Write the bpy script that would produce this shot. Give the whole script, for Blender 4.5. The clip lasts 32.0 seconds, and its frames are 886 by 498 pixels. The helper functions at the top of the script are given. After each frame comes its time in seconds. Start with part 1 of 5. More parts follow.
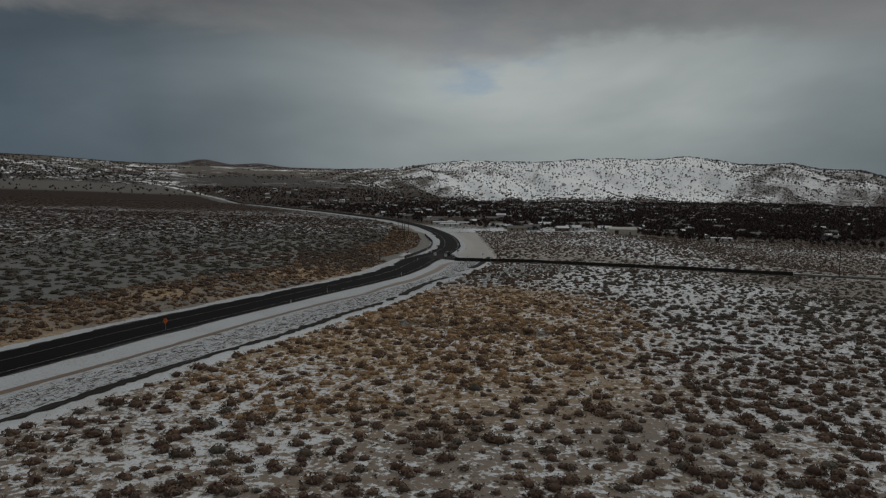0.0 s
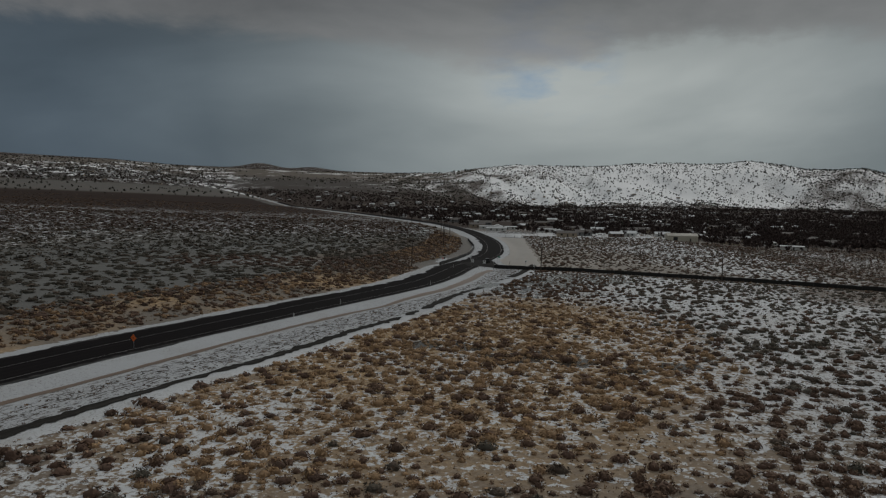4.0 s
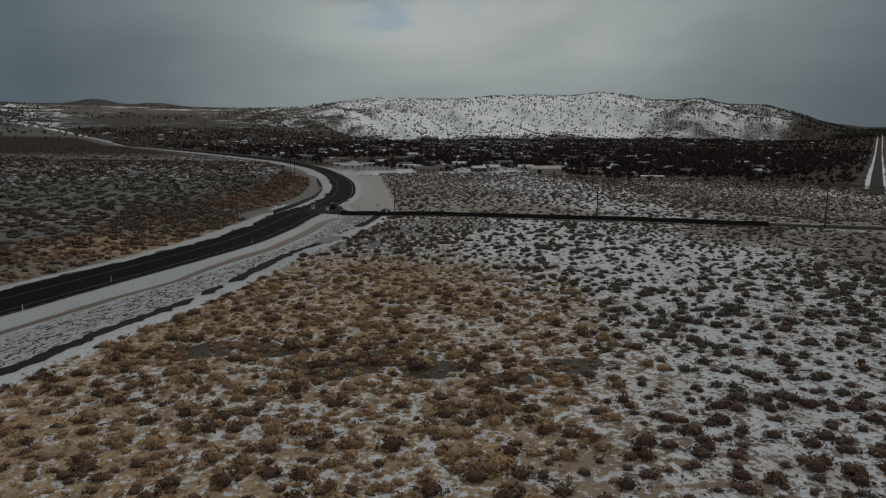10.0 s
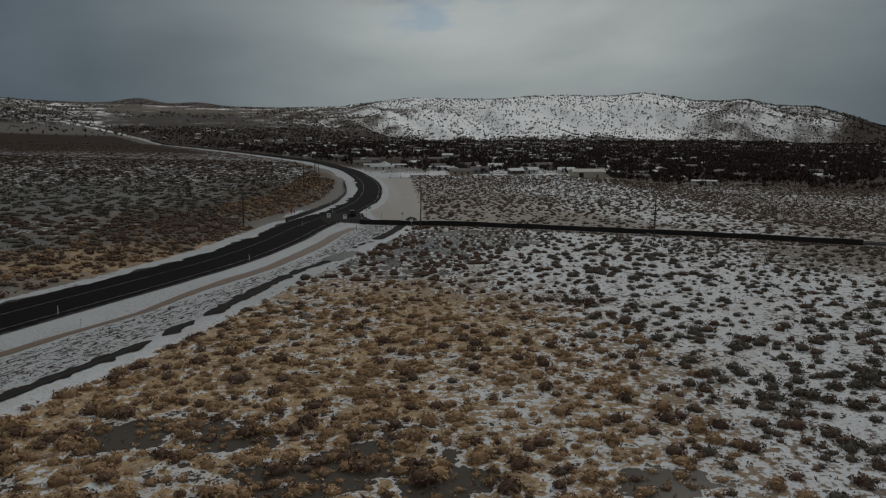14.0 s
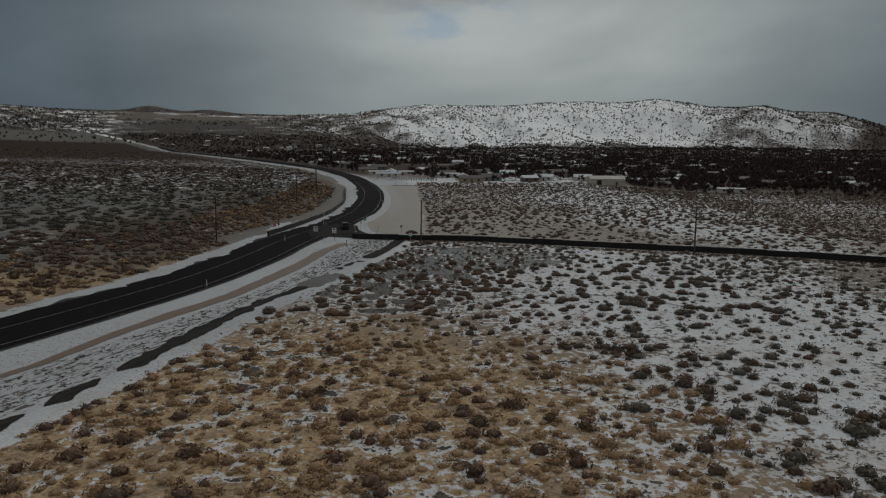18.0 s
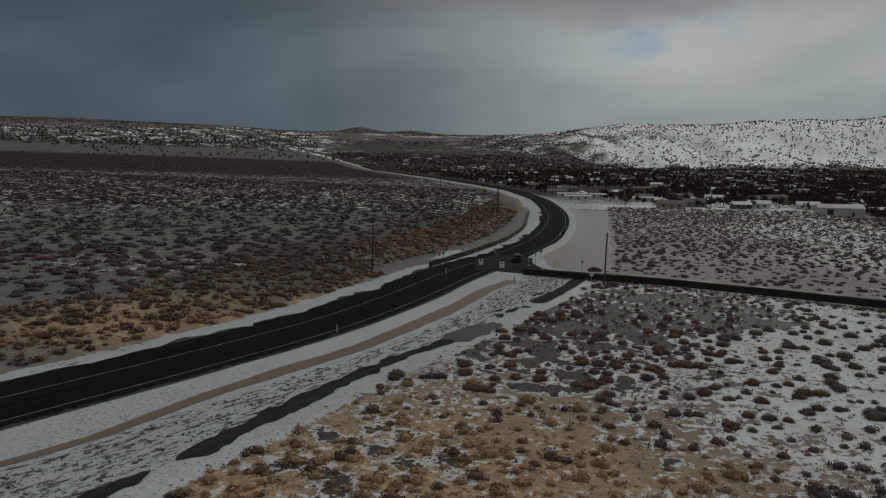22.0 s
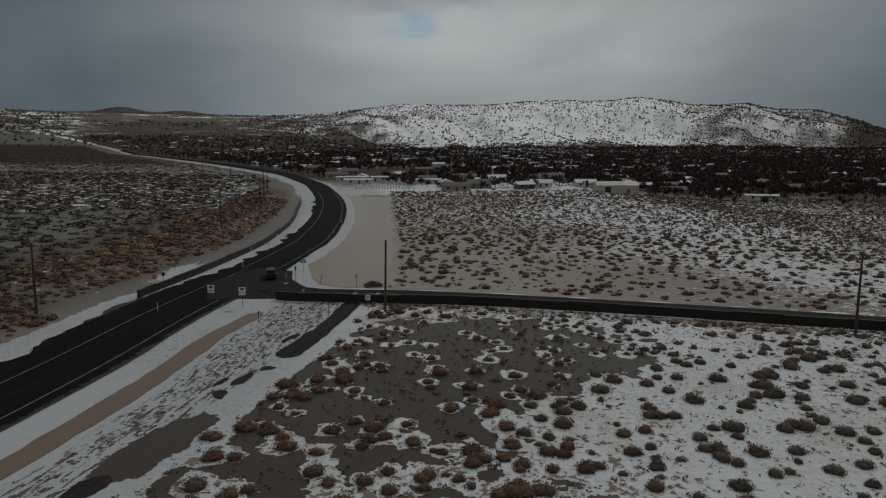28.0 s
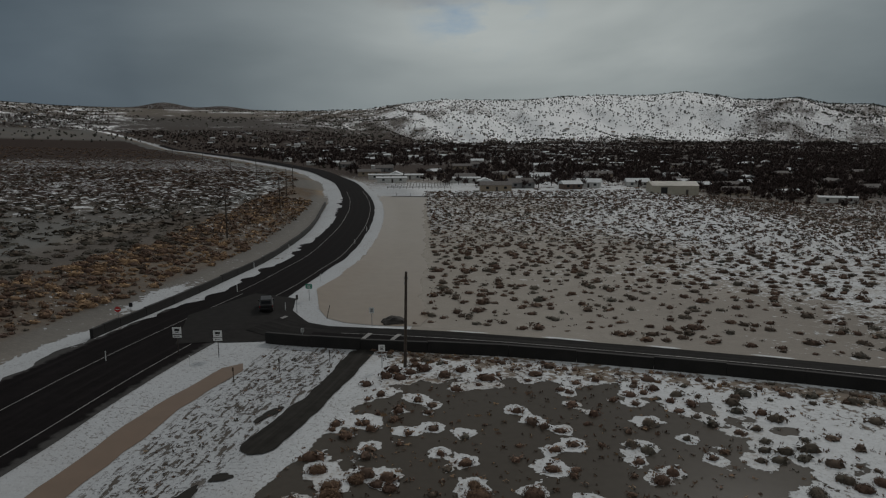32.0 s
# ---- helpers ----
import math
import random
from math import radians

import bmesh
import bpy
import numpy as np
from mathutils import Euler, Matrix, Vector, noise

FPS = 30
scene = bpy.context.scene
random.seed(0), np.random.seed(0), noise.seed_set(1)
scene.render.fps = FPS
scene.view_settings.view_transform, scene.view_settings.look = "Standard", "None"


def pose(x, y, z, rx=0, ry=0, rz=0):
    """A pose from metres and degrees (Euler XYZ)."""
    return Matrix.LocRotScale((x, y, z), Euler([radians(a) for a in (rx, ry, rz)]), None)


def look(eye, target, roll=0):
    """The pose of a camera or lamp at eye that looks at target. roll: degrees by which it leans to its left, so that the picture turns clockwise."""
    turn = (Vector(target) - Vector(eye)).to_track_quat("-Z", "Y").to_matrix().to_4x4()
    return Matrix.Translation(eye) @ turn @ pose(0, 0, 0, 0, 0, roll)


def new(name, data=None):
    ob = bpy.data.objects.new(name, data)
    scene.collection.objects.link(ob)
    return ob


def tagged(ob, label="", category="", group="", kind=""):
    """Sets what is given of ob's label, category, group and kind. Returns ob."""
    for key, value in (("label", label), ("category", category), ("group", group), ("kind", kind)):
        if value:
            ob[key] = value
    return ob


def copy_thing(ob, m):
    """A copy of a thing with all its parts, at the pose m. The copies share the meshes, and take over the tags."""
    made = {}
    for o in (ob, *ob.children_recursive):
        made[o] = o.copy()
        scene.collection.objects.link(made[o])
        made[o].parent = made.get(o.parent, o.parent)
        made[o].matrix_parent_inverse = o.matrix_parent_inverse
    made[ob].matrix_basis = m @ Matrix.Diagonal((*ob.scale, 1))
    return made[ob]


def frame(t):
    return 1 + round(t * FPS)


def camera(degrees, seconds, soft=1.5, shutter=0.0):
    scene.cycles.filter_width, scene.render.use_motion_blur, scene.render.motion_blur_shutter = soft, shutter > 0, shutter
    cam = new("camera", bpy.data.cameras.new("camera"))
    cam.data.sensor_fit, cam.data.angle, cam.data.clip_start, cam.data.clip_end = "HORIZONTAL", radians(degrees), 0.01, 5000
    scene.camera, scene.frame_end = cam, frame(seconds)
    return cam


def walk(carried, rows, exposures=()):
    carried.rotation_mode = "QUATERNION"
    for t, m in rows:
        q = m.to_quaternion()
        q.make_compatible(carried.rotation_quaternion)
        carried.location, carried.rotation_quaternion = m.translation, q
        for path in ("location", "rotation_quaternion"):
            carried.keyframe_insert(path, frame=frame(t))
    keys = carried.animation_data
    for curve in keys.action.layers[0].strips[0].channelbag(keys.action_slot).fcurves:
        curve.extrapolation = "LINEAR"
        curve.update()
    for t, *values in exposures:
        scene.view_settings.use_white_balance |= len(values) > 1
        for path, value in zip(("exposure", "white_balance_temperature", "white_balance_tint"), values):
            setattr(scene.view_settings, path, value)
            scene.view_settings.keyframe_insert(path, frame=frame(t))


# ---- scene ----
# ---- camera ----
cam = camera(65.2, 32.0, soft=1.2)
# seconds, eye, (yaw to the left, pitch, lean)
PATH = [
    (0, (0.00, 0.00, 28.97), (-0.00, -4.67, 0.54)),
    (0.5, (0.62, 3.41, 28.95), (0.14, -4.67, 0.53)),
    (1, (1.25, 6.80, 28.92), (1.54, -4.37, 0.64)),
    (1.5, (1.90, 10.13, 28.87), (3.20, -4.32, 0.70)),
    (2, (2.63, 13.41, 28.84), (3.42, -4.32, 0.67)),
    (2.5, (3.35, 16.63, 28.77), (3.56, -4.32, 0.72)),
    (4.5, (6.20, 29.07, 27.15), (4.55, -4.35, 0.83)),
    (5, (6.93, 32.42, 26.96), (4.60, -4.32, 0.76)),
    (5.5, (7.62, 35.81, 26.84), (4.49, -4.39, 0.74)),
    (6, (8.21, 39.22, 26.78), (1.24, -6.40, 0.61)),
    (6.5, (8.66, 42.74, 26.80), (-4.42, -8.34, 0.32)),
    (7, (9.07, 46.30, 26.81), (-7.85, -8.68, 0.03)),
    (7.5, (9.49, 49.85, 26.77), (-10.18, -9.12, -0.14)),
    (8, (9.95, 53.32, 26.74), (-9.84, -9.29, -0.17)),
    (8.5, (10.44, 56.65, 26.71), (-9.72, -9.39, -0.13)),
    (9, (10.89, 59.87, 26.70), (-8.59, -9.47, -0.08)),
    (9.5, (11.35, 63.08, 26.73), (-7.47, -9.53, -0.09)),
    (10, (11.85, 66.27, 26.75), (-6.75, -9.59, -0.14)),
    (10.5, (12.33, 69.49, 26.77), (-6.79, -9.64, -0.15)),
    (11, (12.79, 72.83, 26.76), (-6.92, -9.67, -0.10)),
    (11.5, (13.26, 76.21, 26.73), (-6.45, -9.72, -0.11)),
    (12, (13.82, 79.55, 26.67), (-4.32, -9.75, 0.05)),
    (12.5, (14.38, 82.91, 26.61), (-4.16, -9.79, 0.09)),
    (13, (14.91, 86.28, 26.53), (-3.88, -9.91, 0.14)),
    (13.5, (15.46, 89.66, 26.44), (-3.74, -9.92, 0.12)),
    (14, (15.97, 93.01, 26.37), (-3.78, -9.55, 0.16)),
    (14.5, (16.49, 96.32, 26.25), (-3.72, -9.25, 0.14)),
    (16.5, (18.28, 108.99, 25.79), (-2.27, -9.16, 0.10)),
    (17, (18.69, 112.22, 25.23), (-3.83, -9.18, 0.12)),
    (17.5, (19.14, 115.50, 24.92), (-4.14, -9.19, 0.05)),
    (18, (19.63, 118.79, 24.85), (-2.78, -8.95, 0.11)),
    (18.5, (20.07, 122.02, 24.83), (-2.60, -8.86, 0.23)),
    (19, (20.45, 125.19, 24.87), (0.57, -8.85, 0.50)),
    (19.1, (20.52, 125.83, 24.88), (2.80, -8.80, 0.63)),
    (19.2, (20.60, 126.46, 24.88), (5.20, -8.75, 0.76)),
    (19.3, (20.67, 127.09, 24.89), (9.20, -8.69, 0.89)),
    (19.4, (20.74, 127.73, 24.90), (12.90, -8.64, 1.02)),
    (19.5, (20.81, 128.36, 24.91), (14.00, -8.59, 1.15)),
    (20, (21.13, 131.56, 24.93), (15.62, -8.01, 1.16)),
    (20.5, (21.39, 134.81, 24.93), (14.15, -7.81, 0.98)),
    (21, (21.52, 138.02, 24.93), (13.20, -7.67, 0.79)),
    (21.5, (21.62, 141.15, 24.93), (13.00, -7.53, 0.61)),
    (22, (21.70, 144.24, 24.94), (13.06, -7.40, 0.43)),
    (22.5, (21.81, 147.40, 24.96), (12.96, -7.25, 0.27)),
    (22.6, (21.83, 148.08, 24.96), (10.90, -7.40, 0.19)),
    (22.7, (21.85, 148.75, 24.96), (10.30, -7.54, 0.10)),
    (22.8, (21.87, 149.43, 24.95), (8.30, -7.69, 0.01)),
    (22.9, (21.89, 150.10, 24.95), (4.50, -7.83, -0.07)),
    (23, (21.91, 150.78, 24.95), (-0.07, -7.98, -0.16)),
    (23.1, (21.88, 151.50, 24.96), (-4.20, -8.11, -0.30)),
    (23.3, (21.83, 152.94, 24.98), (-8.20, -8.36, -0.59)),
    (23.5, (21.77, 154.37, 25.00), (-10.50, -8.62, -0.88)),
    (24, (21.70, 157.87, 24.99), (-14.10, -8.79, -0.85)),
    (24.5, (21.75, 161.19, 25.00), (-14.48, -8.93, -0.80)),
    (25, (21.94, 164.43, 25.00), (-10.12, -8.91, -0.49)),
    (25.5, (22.17, 167.72, 25.00), (-10.00, -8.96, -0.43)),
    (26, (22.34, 171.10, 25.00), (-8.83, -9.03, -0.32)),
    (26.5, (22.53, 174.50, 24.89), (-5.54, -8.99, -0.18)),
    (28.5, (23.39, 188.89, 24.91), (-3.53, -8.93, -0.33)),
    (29, (23.62, 192.19, 24.92), (-1.45, -8.91, -0.24)),
    (29.5, (23.88, 195.45, 24.90), (-1.10, -8.91, -0.20)),
    (30, (24.13, 198.71, 24.88), (-0.98, -8.91, -0.21)),
    (30.5, (24.35, 201.95, 24.89), (-1.20, -8.91, -0.23)),
    (31, (24.55, 205.23, 24.93), (-1.30, -8.92, -0.22)),
    (31.5, (24.74, 208.58, 24.98), (-1.35, -9.08, -0.30)),
    (32, (24.88, 212.01, 25.00), (-1.27, -9.31, -0.25)),
]


def aim(eye, turn):
    return pose(*eye, 90 + turn[1], 0, turn[0]) @ pose(0, 0, 0, 0, 0, turn[2])


walk(cam, [(t, aim(eye, turn)) for t, eye, turn in PATH])

# ---- world, sun, exposure ----
scene.view_settings.exposure = -1.05


def nodes_of(tree):
    tree.nodes.clear()

    def add(kind, **given):
        n = tree.nodes.new(kind)
        for key, value in given.items():
            if key.startswith("i_"):
                k = key[2:]
                n.inputs[int(k) if k.isdigit() else k].default_value = value
        return n

    return add, tree.links.new


def ramp(add, stops):
    r = add("ShaderNodeValToRGB")
    e = r.color_ramp.elements
    while len(e) < len(stops):
        e.new(0.5)
    for el, (p, c) in zip(e, stops):
        el.position = p
        el.color = (*c, 1) if not isinstance(c, float) else (c, c, c, 1)
    return r


SUN_EL, SUN_AZ = 38.0, 28.0   # the sun stands ahead and to the right, behind thin cloud
world = bpy.data.worlds.new("sky")
scene.world = world
world.use_nodes = True
add, link = nodes_of(world.node_tree)
coord = add("ShaderNodeTexCoord")
sky = add("ShaderNodeTexSky")
sky.sky_type, sky.sun_disc = "NISHITA", False
sky.sun_elevation, sky.sun_rotation = radians(SUN_EL), radians(SUN_AZ)
flat = add("ShaderNodeMapping")
flat.inputs["Scale"].default_value = (1.0, 1.0, 2.6)
link(coord.outputs["Generated"], flat.inputs["Vector"])
big = add("ShaderNodeTexNoise", i_Scale=1.5, i_Detail=5.0, i_Roughness=0.5, i_Distortion=0.4)
link(flat.outputs["Vector"], big.inputs["Vector"])
# brightness of the cloud deck: veiled sun ahead right, heavy cloud to the left
side = add("ShaderNodeVectorMath")
side.operation = "DOT_PRODUCT"
side.inputs[1].default_value = (math.sin(radians(11)) * 0.98, math.cos(radians(11)) * 0.98, 0.20)
link(coord.outputs["Generated"], side.inputs[0])
glow = add("ShaderNodeMapRange", i_1=-1.0, i_2=1.0, i_3=0.0, i_4=1.0)
link(side.outputs["Value"], glow.inputs[0])
deck = ramp(add, [(0.30, (0.150, 0.172, 0.182)), (0.52, (0.225, 0.250, 0.260)), (0.75, (0.335, 0.360, 0.366))])
link(big.outputs["Fac"], deck.inputs["Fac"])
lit = add("ShaderNodeMix")
lit.data_type, lit.blend_type = "RGBA", "MULTIPLY"
lit.inputs["Factor"].default_value = 1.0
tint = ramp(add, [(0.0, (1.0, 1.0, 1.0)), (0.55, (0.85, 0.86, 0.87)), (0.76, (0.37, 0.445, 0.535)), (0.86, (0.38, 0.46, 0.55)), (0.915, (0.46, 0.53, 0.595)), (0.945, (0.68, 0.74, 0.78)), (0.975, (1.06, 1.10, 1.10)), (1.0, (1.54, 1.54, 1.48))])
link(glow.outputs[0], tint.inputs["Fac"])
link(deck.outputs["Color"], lit.inputs[6])
link(tint.outputs["Color"], lit.inputs[7])
blue = add("ShaderNodeMix")
blue.data_type = "RGBA"
hole = add("ShaderNodeTexNoise", i_Scale=7.0, i_Detail=5.0, i_Roughness=0.55)
link(flat.outputs["Vector"], hole.inputs["Vector"])
gap = ramp(add, [(0.44, 0.0), (0.60, 1.0)])
link(hole.outputs["Fac"], gap.inputs["Fac"])
toward = add("ShaderNodeVectorMath")
toward.operation = "DOT_PRODUCT"
toward.inputs[1].default_value = (math.sin(radians(4.0)) * 0.982, math.cos(radians(4.0)) * 0.982, 0.192)
link(coord.outputs["Generated"], toward.inputs[0])
rift = add("ShaderNodeMapRange", i_1=0.9945, i_2=0.9992, i_3=0.0, i_4=0.54)
rift.interpolation_type = "SMOOTHSTEP"
link(toward.outputs["Value"], rift.inputs[0])
both = add("ShaderNodeMath")
both.operation = "MULTIPLY"
link(gap.outputs["Color"], both.inputs[0])
link(rift.outputs[0], both.inputs[1])
link(both.outputs[0], blue.inputs["Factor"])
skyw = add("ShaderNodeVectorMath")
skyw.operation = "SCALE"
skyw.inputs["Scale"].default_value = 0.045
link(sky.outputs["Color"], skyw.inputs[0])
link(lit.outputs[2], blue.inputs[6])
clear = add("ShaderNodeVectorMath")
clear.operation = "MULTIPLY"
clear.inputs[1].default_value = (0.62, 0.86, 1.12)
link(skyw.outputs["Vector"], clear.inputs[0])
link(clear.outputs["Vector"], blue.inputs[7])
# heavier cloud overhead just above the hills, thinner towards the zenith
parts3 = add("ShaderNodeSeparateXYZ")
link(coord.outputs["Generated"], parts3.inputs[0])
band = ramp(add, [(0.16, (1.0, 1.0, 1.0)), (0.27, (0.62, 0.62, 0.63)), (0.42, (0.8, 0.8, 0.8)), (0.8, (2.0, 2.0, 1.98))])
link(parts3.outputs["Z"], band.inputs["Fac"])
height = add("ShaderNodeMix")
height.data_type, height.blend_type = "RGBA", "MULTIPLY"
height.inputs["Factor"].default_value = 1.0
# a ragged grey shelf of cloud hangs over the bright gap
frayed = add("ShaderNodeTexNoise", i_Scale=3.2, i_Detail=7.0, i_Roughness=0.58, i_Distortion=0.3)
link(flat.outputs["Vector"], frayed.inputs["Vector"])
brim = add("ShaderNodeMath")
brim.operation = "MULTIPLY_ADD"
brim.inputs[1].default_value = 0.16
link(frayed.outputs["Fac"], brim.inputs[0])
link(parts3.outputs["Z"], brim.inputs[2])
edge = add("ShaderNodeMapRange", i_1=0.272, i_2=0.305, i_3=0.0, i_4=0.72)
edge.interpolation_type = "SMOOTHSTEP"
link(brim.outputs[0], edge.inputs[0])
pall = ramp(add, [(0.35, (0.175, 0.180, 0.183)), (0.65, (0.30, 0.300, 0.300))])
link(frayed.outputs["Fac"], pall.inputs["Fac"])
shelf_mix = add("ShaderNodeMix")
shelf_mix.data_type = "RGBA"
link(edge.outputs[0], shelf_mix.inputs["Factor"])
link(blue.outputs[2], shelf_mix.inputs[6])
link(pall.outputs["Color"], shelf_mix.inputs[7])
link(shelf_mix.outputs[2], height.inputs[6])
link(band.outputs["Color"], height.inputs[7])
back = add("ShaderNodeBackground", i_Strength=1.75)
link(height.outputs[2], back.inputs["Color"])
out = add("ShaderNodeOutputWorld")
link(back.outputs[0], out.inputs[0])

lamp = bpy.data.lights.new("sun", "SUN")
lamp.energy, lamp.angle, lamp.color = 1.9, radians(10), (1.0, 0.97, 0.92)
sun = new("sun", lamp)
sun.matrix_world = look((0, 0, 500), (-math.sin(radians(SUN_AZ)) * 500, -math.cos(radians(SUN_AZ)) * 500,
                                      500 - 500 * math.tan(radians(SUN_EL))))


# ---- helpers of this scene ----
def smooth(v):
    v = np.clip(v, 0, 1)
    return v * v * (3 - 2 * v)


def mesh_of(name, verts, faces, materials=(), smooth_faces=False):
    """A mesh from arrays: faces is an (n, 3) or (n, 4) array."""
    me = bpy.data.meshes.new(name)
    verts, faces = np.asarray(verts, np.float32), np.asarray(faces, np.int32)
    k = faces.shape[1]
    me.vertices.add(len(verts))
    me.vertices.foreach_set("co", verts.ravel())
    me.loops.add(faces.size)
    me.loops.foreach_set("vertex_index", faces.ravel())
    me.polygons.add(len(faces))
    me.polygons.foreach_set("loop_start", np.arange(0, faces.size, k, dtype=np.int32))
    me.update(calc_edges=True)
    for m in materials:
        me.materials.append(m)
    if smooth_faces:
        me.polygons.foreach_set("use_smooth", np.ones(len(faces), bool))
    return me


def attribute(me, name, values):
    a = me.attributes.new(name, "FLOAT", "POINT")
    a.data.foreach_set("value", np.asarray(values, np.float32))


def wave_noise(x, y, scale, seed=0, octaves=3):
    """Smooth value noise over arrays, about 0 to 1."""
    total, amp, norm = 0.0, 1.0, 0.0
    for o in range(octaves):
        u, v = x / scale, y / scale
        iu, iv = np.floor(u), np.floor(v)
        fu, fv = smooth(u - iu), smooth(v - iv)

        def corner(a, b):
            h = np.sin((iu + a) * 127.1 + (iv + b) * 311.7 + seed * 74.7 + o * 19.3) * 43758.5453
            return h - np.floor(h)

        n = (corner(0, 0) * (1 - fu) + corner(1, 0) * fu) * (1 - fv) + (corner(0, 1) * (1 - fu) + corner(1, 1) * fu) * fv
        total, norm = total + amp * n, norm + amp
        amp, scale = amp * 0.5, scale * 0.5
    return total / norm


def part(name, bm, material, parent, label=""):
    me = bpy.data.meshes.new(name)
    bm.to_mesh(me)
    bm.free()
    me.materials.append(material)
    ob = new(name, me)
    if parent is not None:
        ob.parent = parent
    if label:
        ob["label"] = label
    return ob


def box(bm, x0, x1, y0, y1, z0, z1, bevel=0.0):
    made = bmesh.ops.create_cube(bm, size=1.0)["verts"]
    for v in made:
        v.co = ((x0 + x1) / 2 + v.co.x * (x1 - x0), (y0 + y1) / 2 + v.co.y * (y1 - y0), (z0 + z1) / 2 + v.co.z * (z1 - z0))
    if bevel:
        edges = list({e for v in made for e in v.link_edges})
        bmesh.ops.bevel(bm, geom=edges, offset=bevel, segments=2, affect="EDGES", profile=0.6)
    return bm


def tube(bm, a, b, r0, r1, sides=8):
    a, b = Vector(a), Vector(b)
    m = Matrix.Translation((a + b) / 2) @ (b - a).to_track_quat("Z", "Y").to_matrix().to_4x4()
    bmesh.ops.create_cone(bm, cap_ends=True, segments=sides, radius1=r0, radius2=r1, depth=(b - a).length, matrix=m)
    return bm


def thing(name, place, label, category, group="", turn=0.0, kind=""):
    ob = new(name)
    ob.empty_display_size = 0.3
    ob.matrix_basis = pose(*place, 0, 0, turn)
    return tagged(ob, label, category, group, kind)


# ---- the lie of the land ----
# centre line of the highway
HIGHWAY = [(-205, -260), (-152, -120), (-110, 0), (-73.2, 104), (-61, 138.5), (-40.5, 187), (-27.5, 216), (-19, 238), (-13.9, 260), (-10.3, 283),
           (-6.3, 302), (-1.5, 322), (0.9, 337), (3.3, 356), (3.9, 392), (3.0, 420), (0.8, 452), (-4.5, 496), (-17, 570), (-30, 620), (-53, 700),
           (-82, 770), (-122, 862), (-226, 1085), (-455, 1530), (-720, 1900), (-1090, 2300), (-1500, 2700)]


def spline(points, step):
    p = np.array(points, float)
    p = np.vstack([2 * p[0] - p[1], p, 2 * p[-1] - p[-2]])
    rows = []
    for i in range(1, len(p) - 2):
        n = max(2, int(np.hypot(*(p[i + 1] - p[i])) / step))
        t = (np.arange(n) / n)[:, None]
        a, b, c, d = p[i - 1], p[i], p[i + 1], p[i + 2]
        rows.append(0.5 * (2 * b + (c - a) * t + (2 * a - 5 * b + 4 * c - d) * t**2 + (3 * b - a - 3 * c + d) * t**3))
    rows.append(p[-2][None])
    return np.vstack(rows)


ROAD = spline(HIGHWAY, 6.0)


def beside(x, y, line=ROAD):
    """Signed distance from a line, right of it positive, and how far along it."""
    x, y = np.ravel(x).astype(float), np.ravel(y).astype(float)
    a, b = line[:-1], line[1:]
    ab = b - a
    ll = (ab**2).sum(1)
    run = np.concatenate([[0], np.cumsum(np.sqrt(ll))])
    best, where = np.empty(len(x)), np.empty(len(x))
    for i in range(0, len(x), 20000):
        px, py = x[i:i + 20000, None] - a[:, 0], y[i:i + 20000, None] - a[:, 1]
        t = np.clip((px * ab[:, 0] + py * ab[:, 1]) / ll, 0, 1)
        qx, qy = px - t * ab[:, 0], py - t * ab[:, 1]
        far = qx**2 + qy**2
        k = far.argmin(1)
        n = np.arange(len(k))
        sign = np.sign(qx[n, k] * ab[k, 1] - qy[n, k] * ab[k, 0])
        best[i:i + 20000] = np.sqrt(far[n, k]) * np.where(sign == 0, 1, sign)
        where[i:i + 20000] = run[k] + t[n, k] * np.sqrt(ll[k])
    return best, where


HUB = (25.0, 212.0)
# skyline: degrees to the right of north, degrees above the eye
SKY_AZ = [-180, -70, -47, -40, -31.5, -27, -22, -14, -9.6, -5, -2.7, 1.1, 4.4, 8.1, 11.3, 14, 16, 18, 20, 22.5, 24.2, 26, 28, 29.8, 31.6, 32.7, 35.2, 36.8, 38.7, 40.6, 42.4, 46.2, 50, 180]
SKY_EL = [0.6, 1.9, 2.55, 2.6, 2.5, 2.2, 2.1, 1.98, 1.95, 2.1, 2.45, 2.88, 2.8, 2.78, 3.02, 3.1, 3.0, 3.0, 3.22, 2.9, 2.55, 2.5, 2.62, 2.15, 2.05, 1.99, 1.27, 0.62, 0.20, 0.20, 0.42, 0.81, 1.0, 0.6]


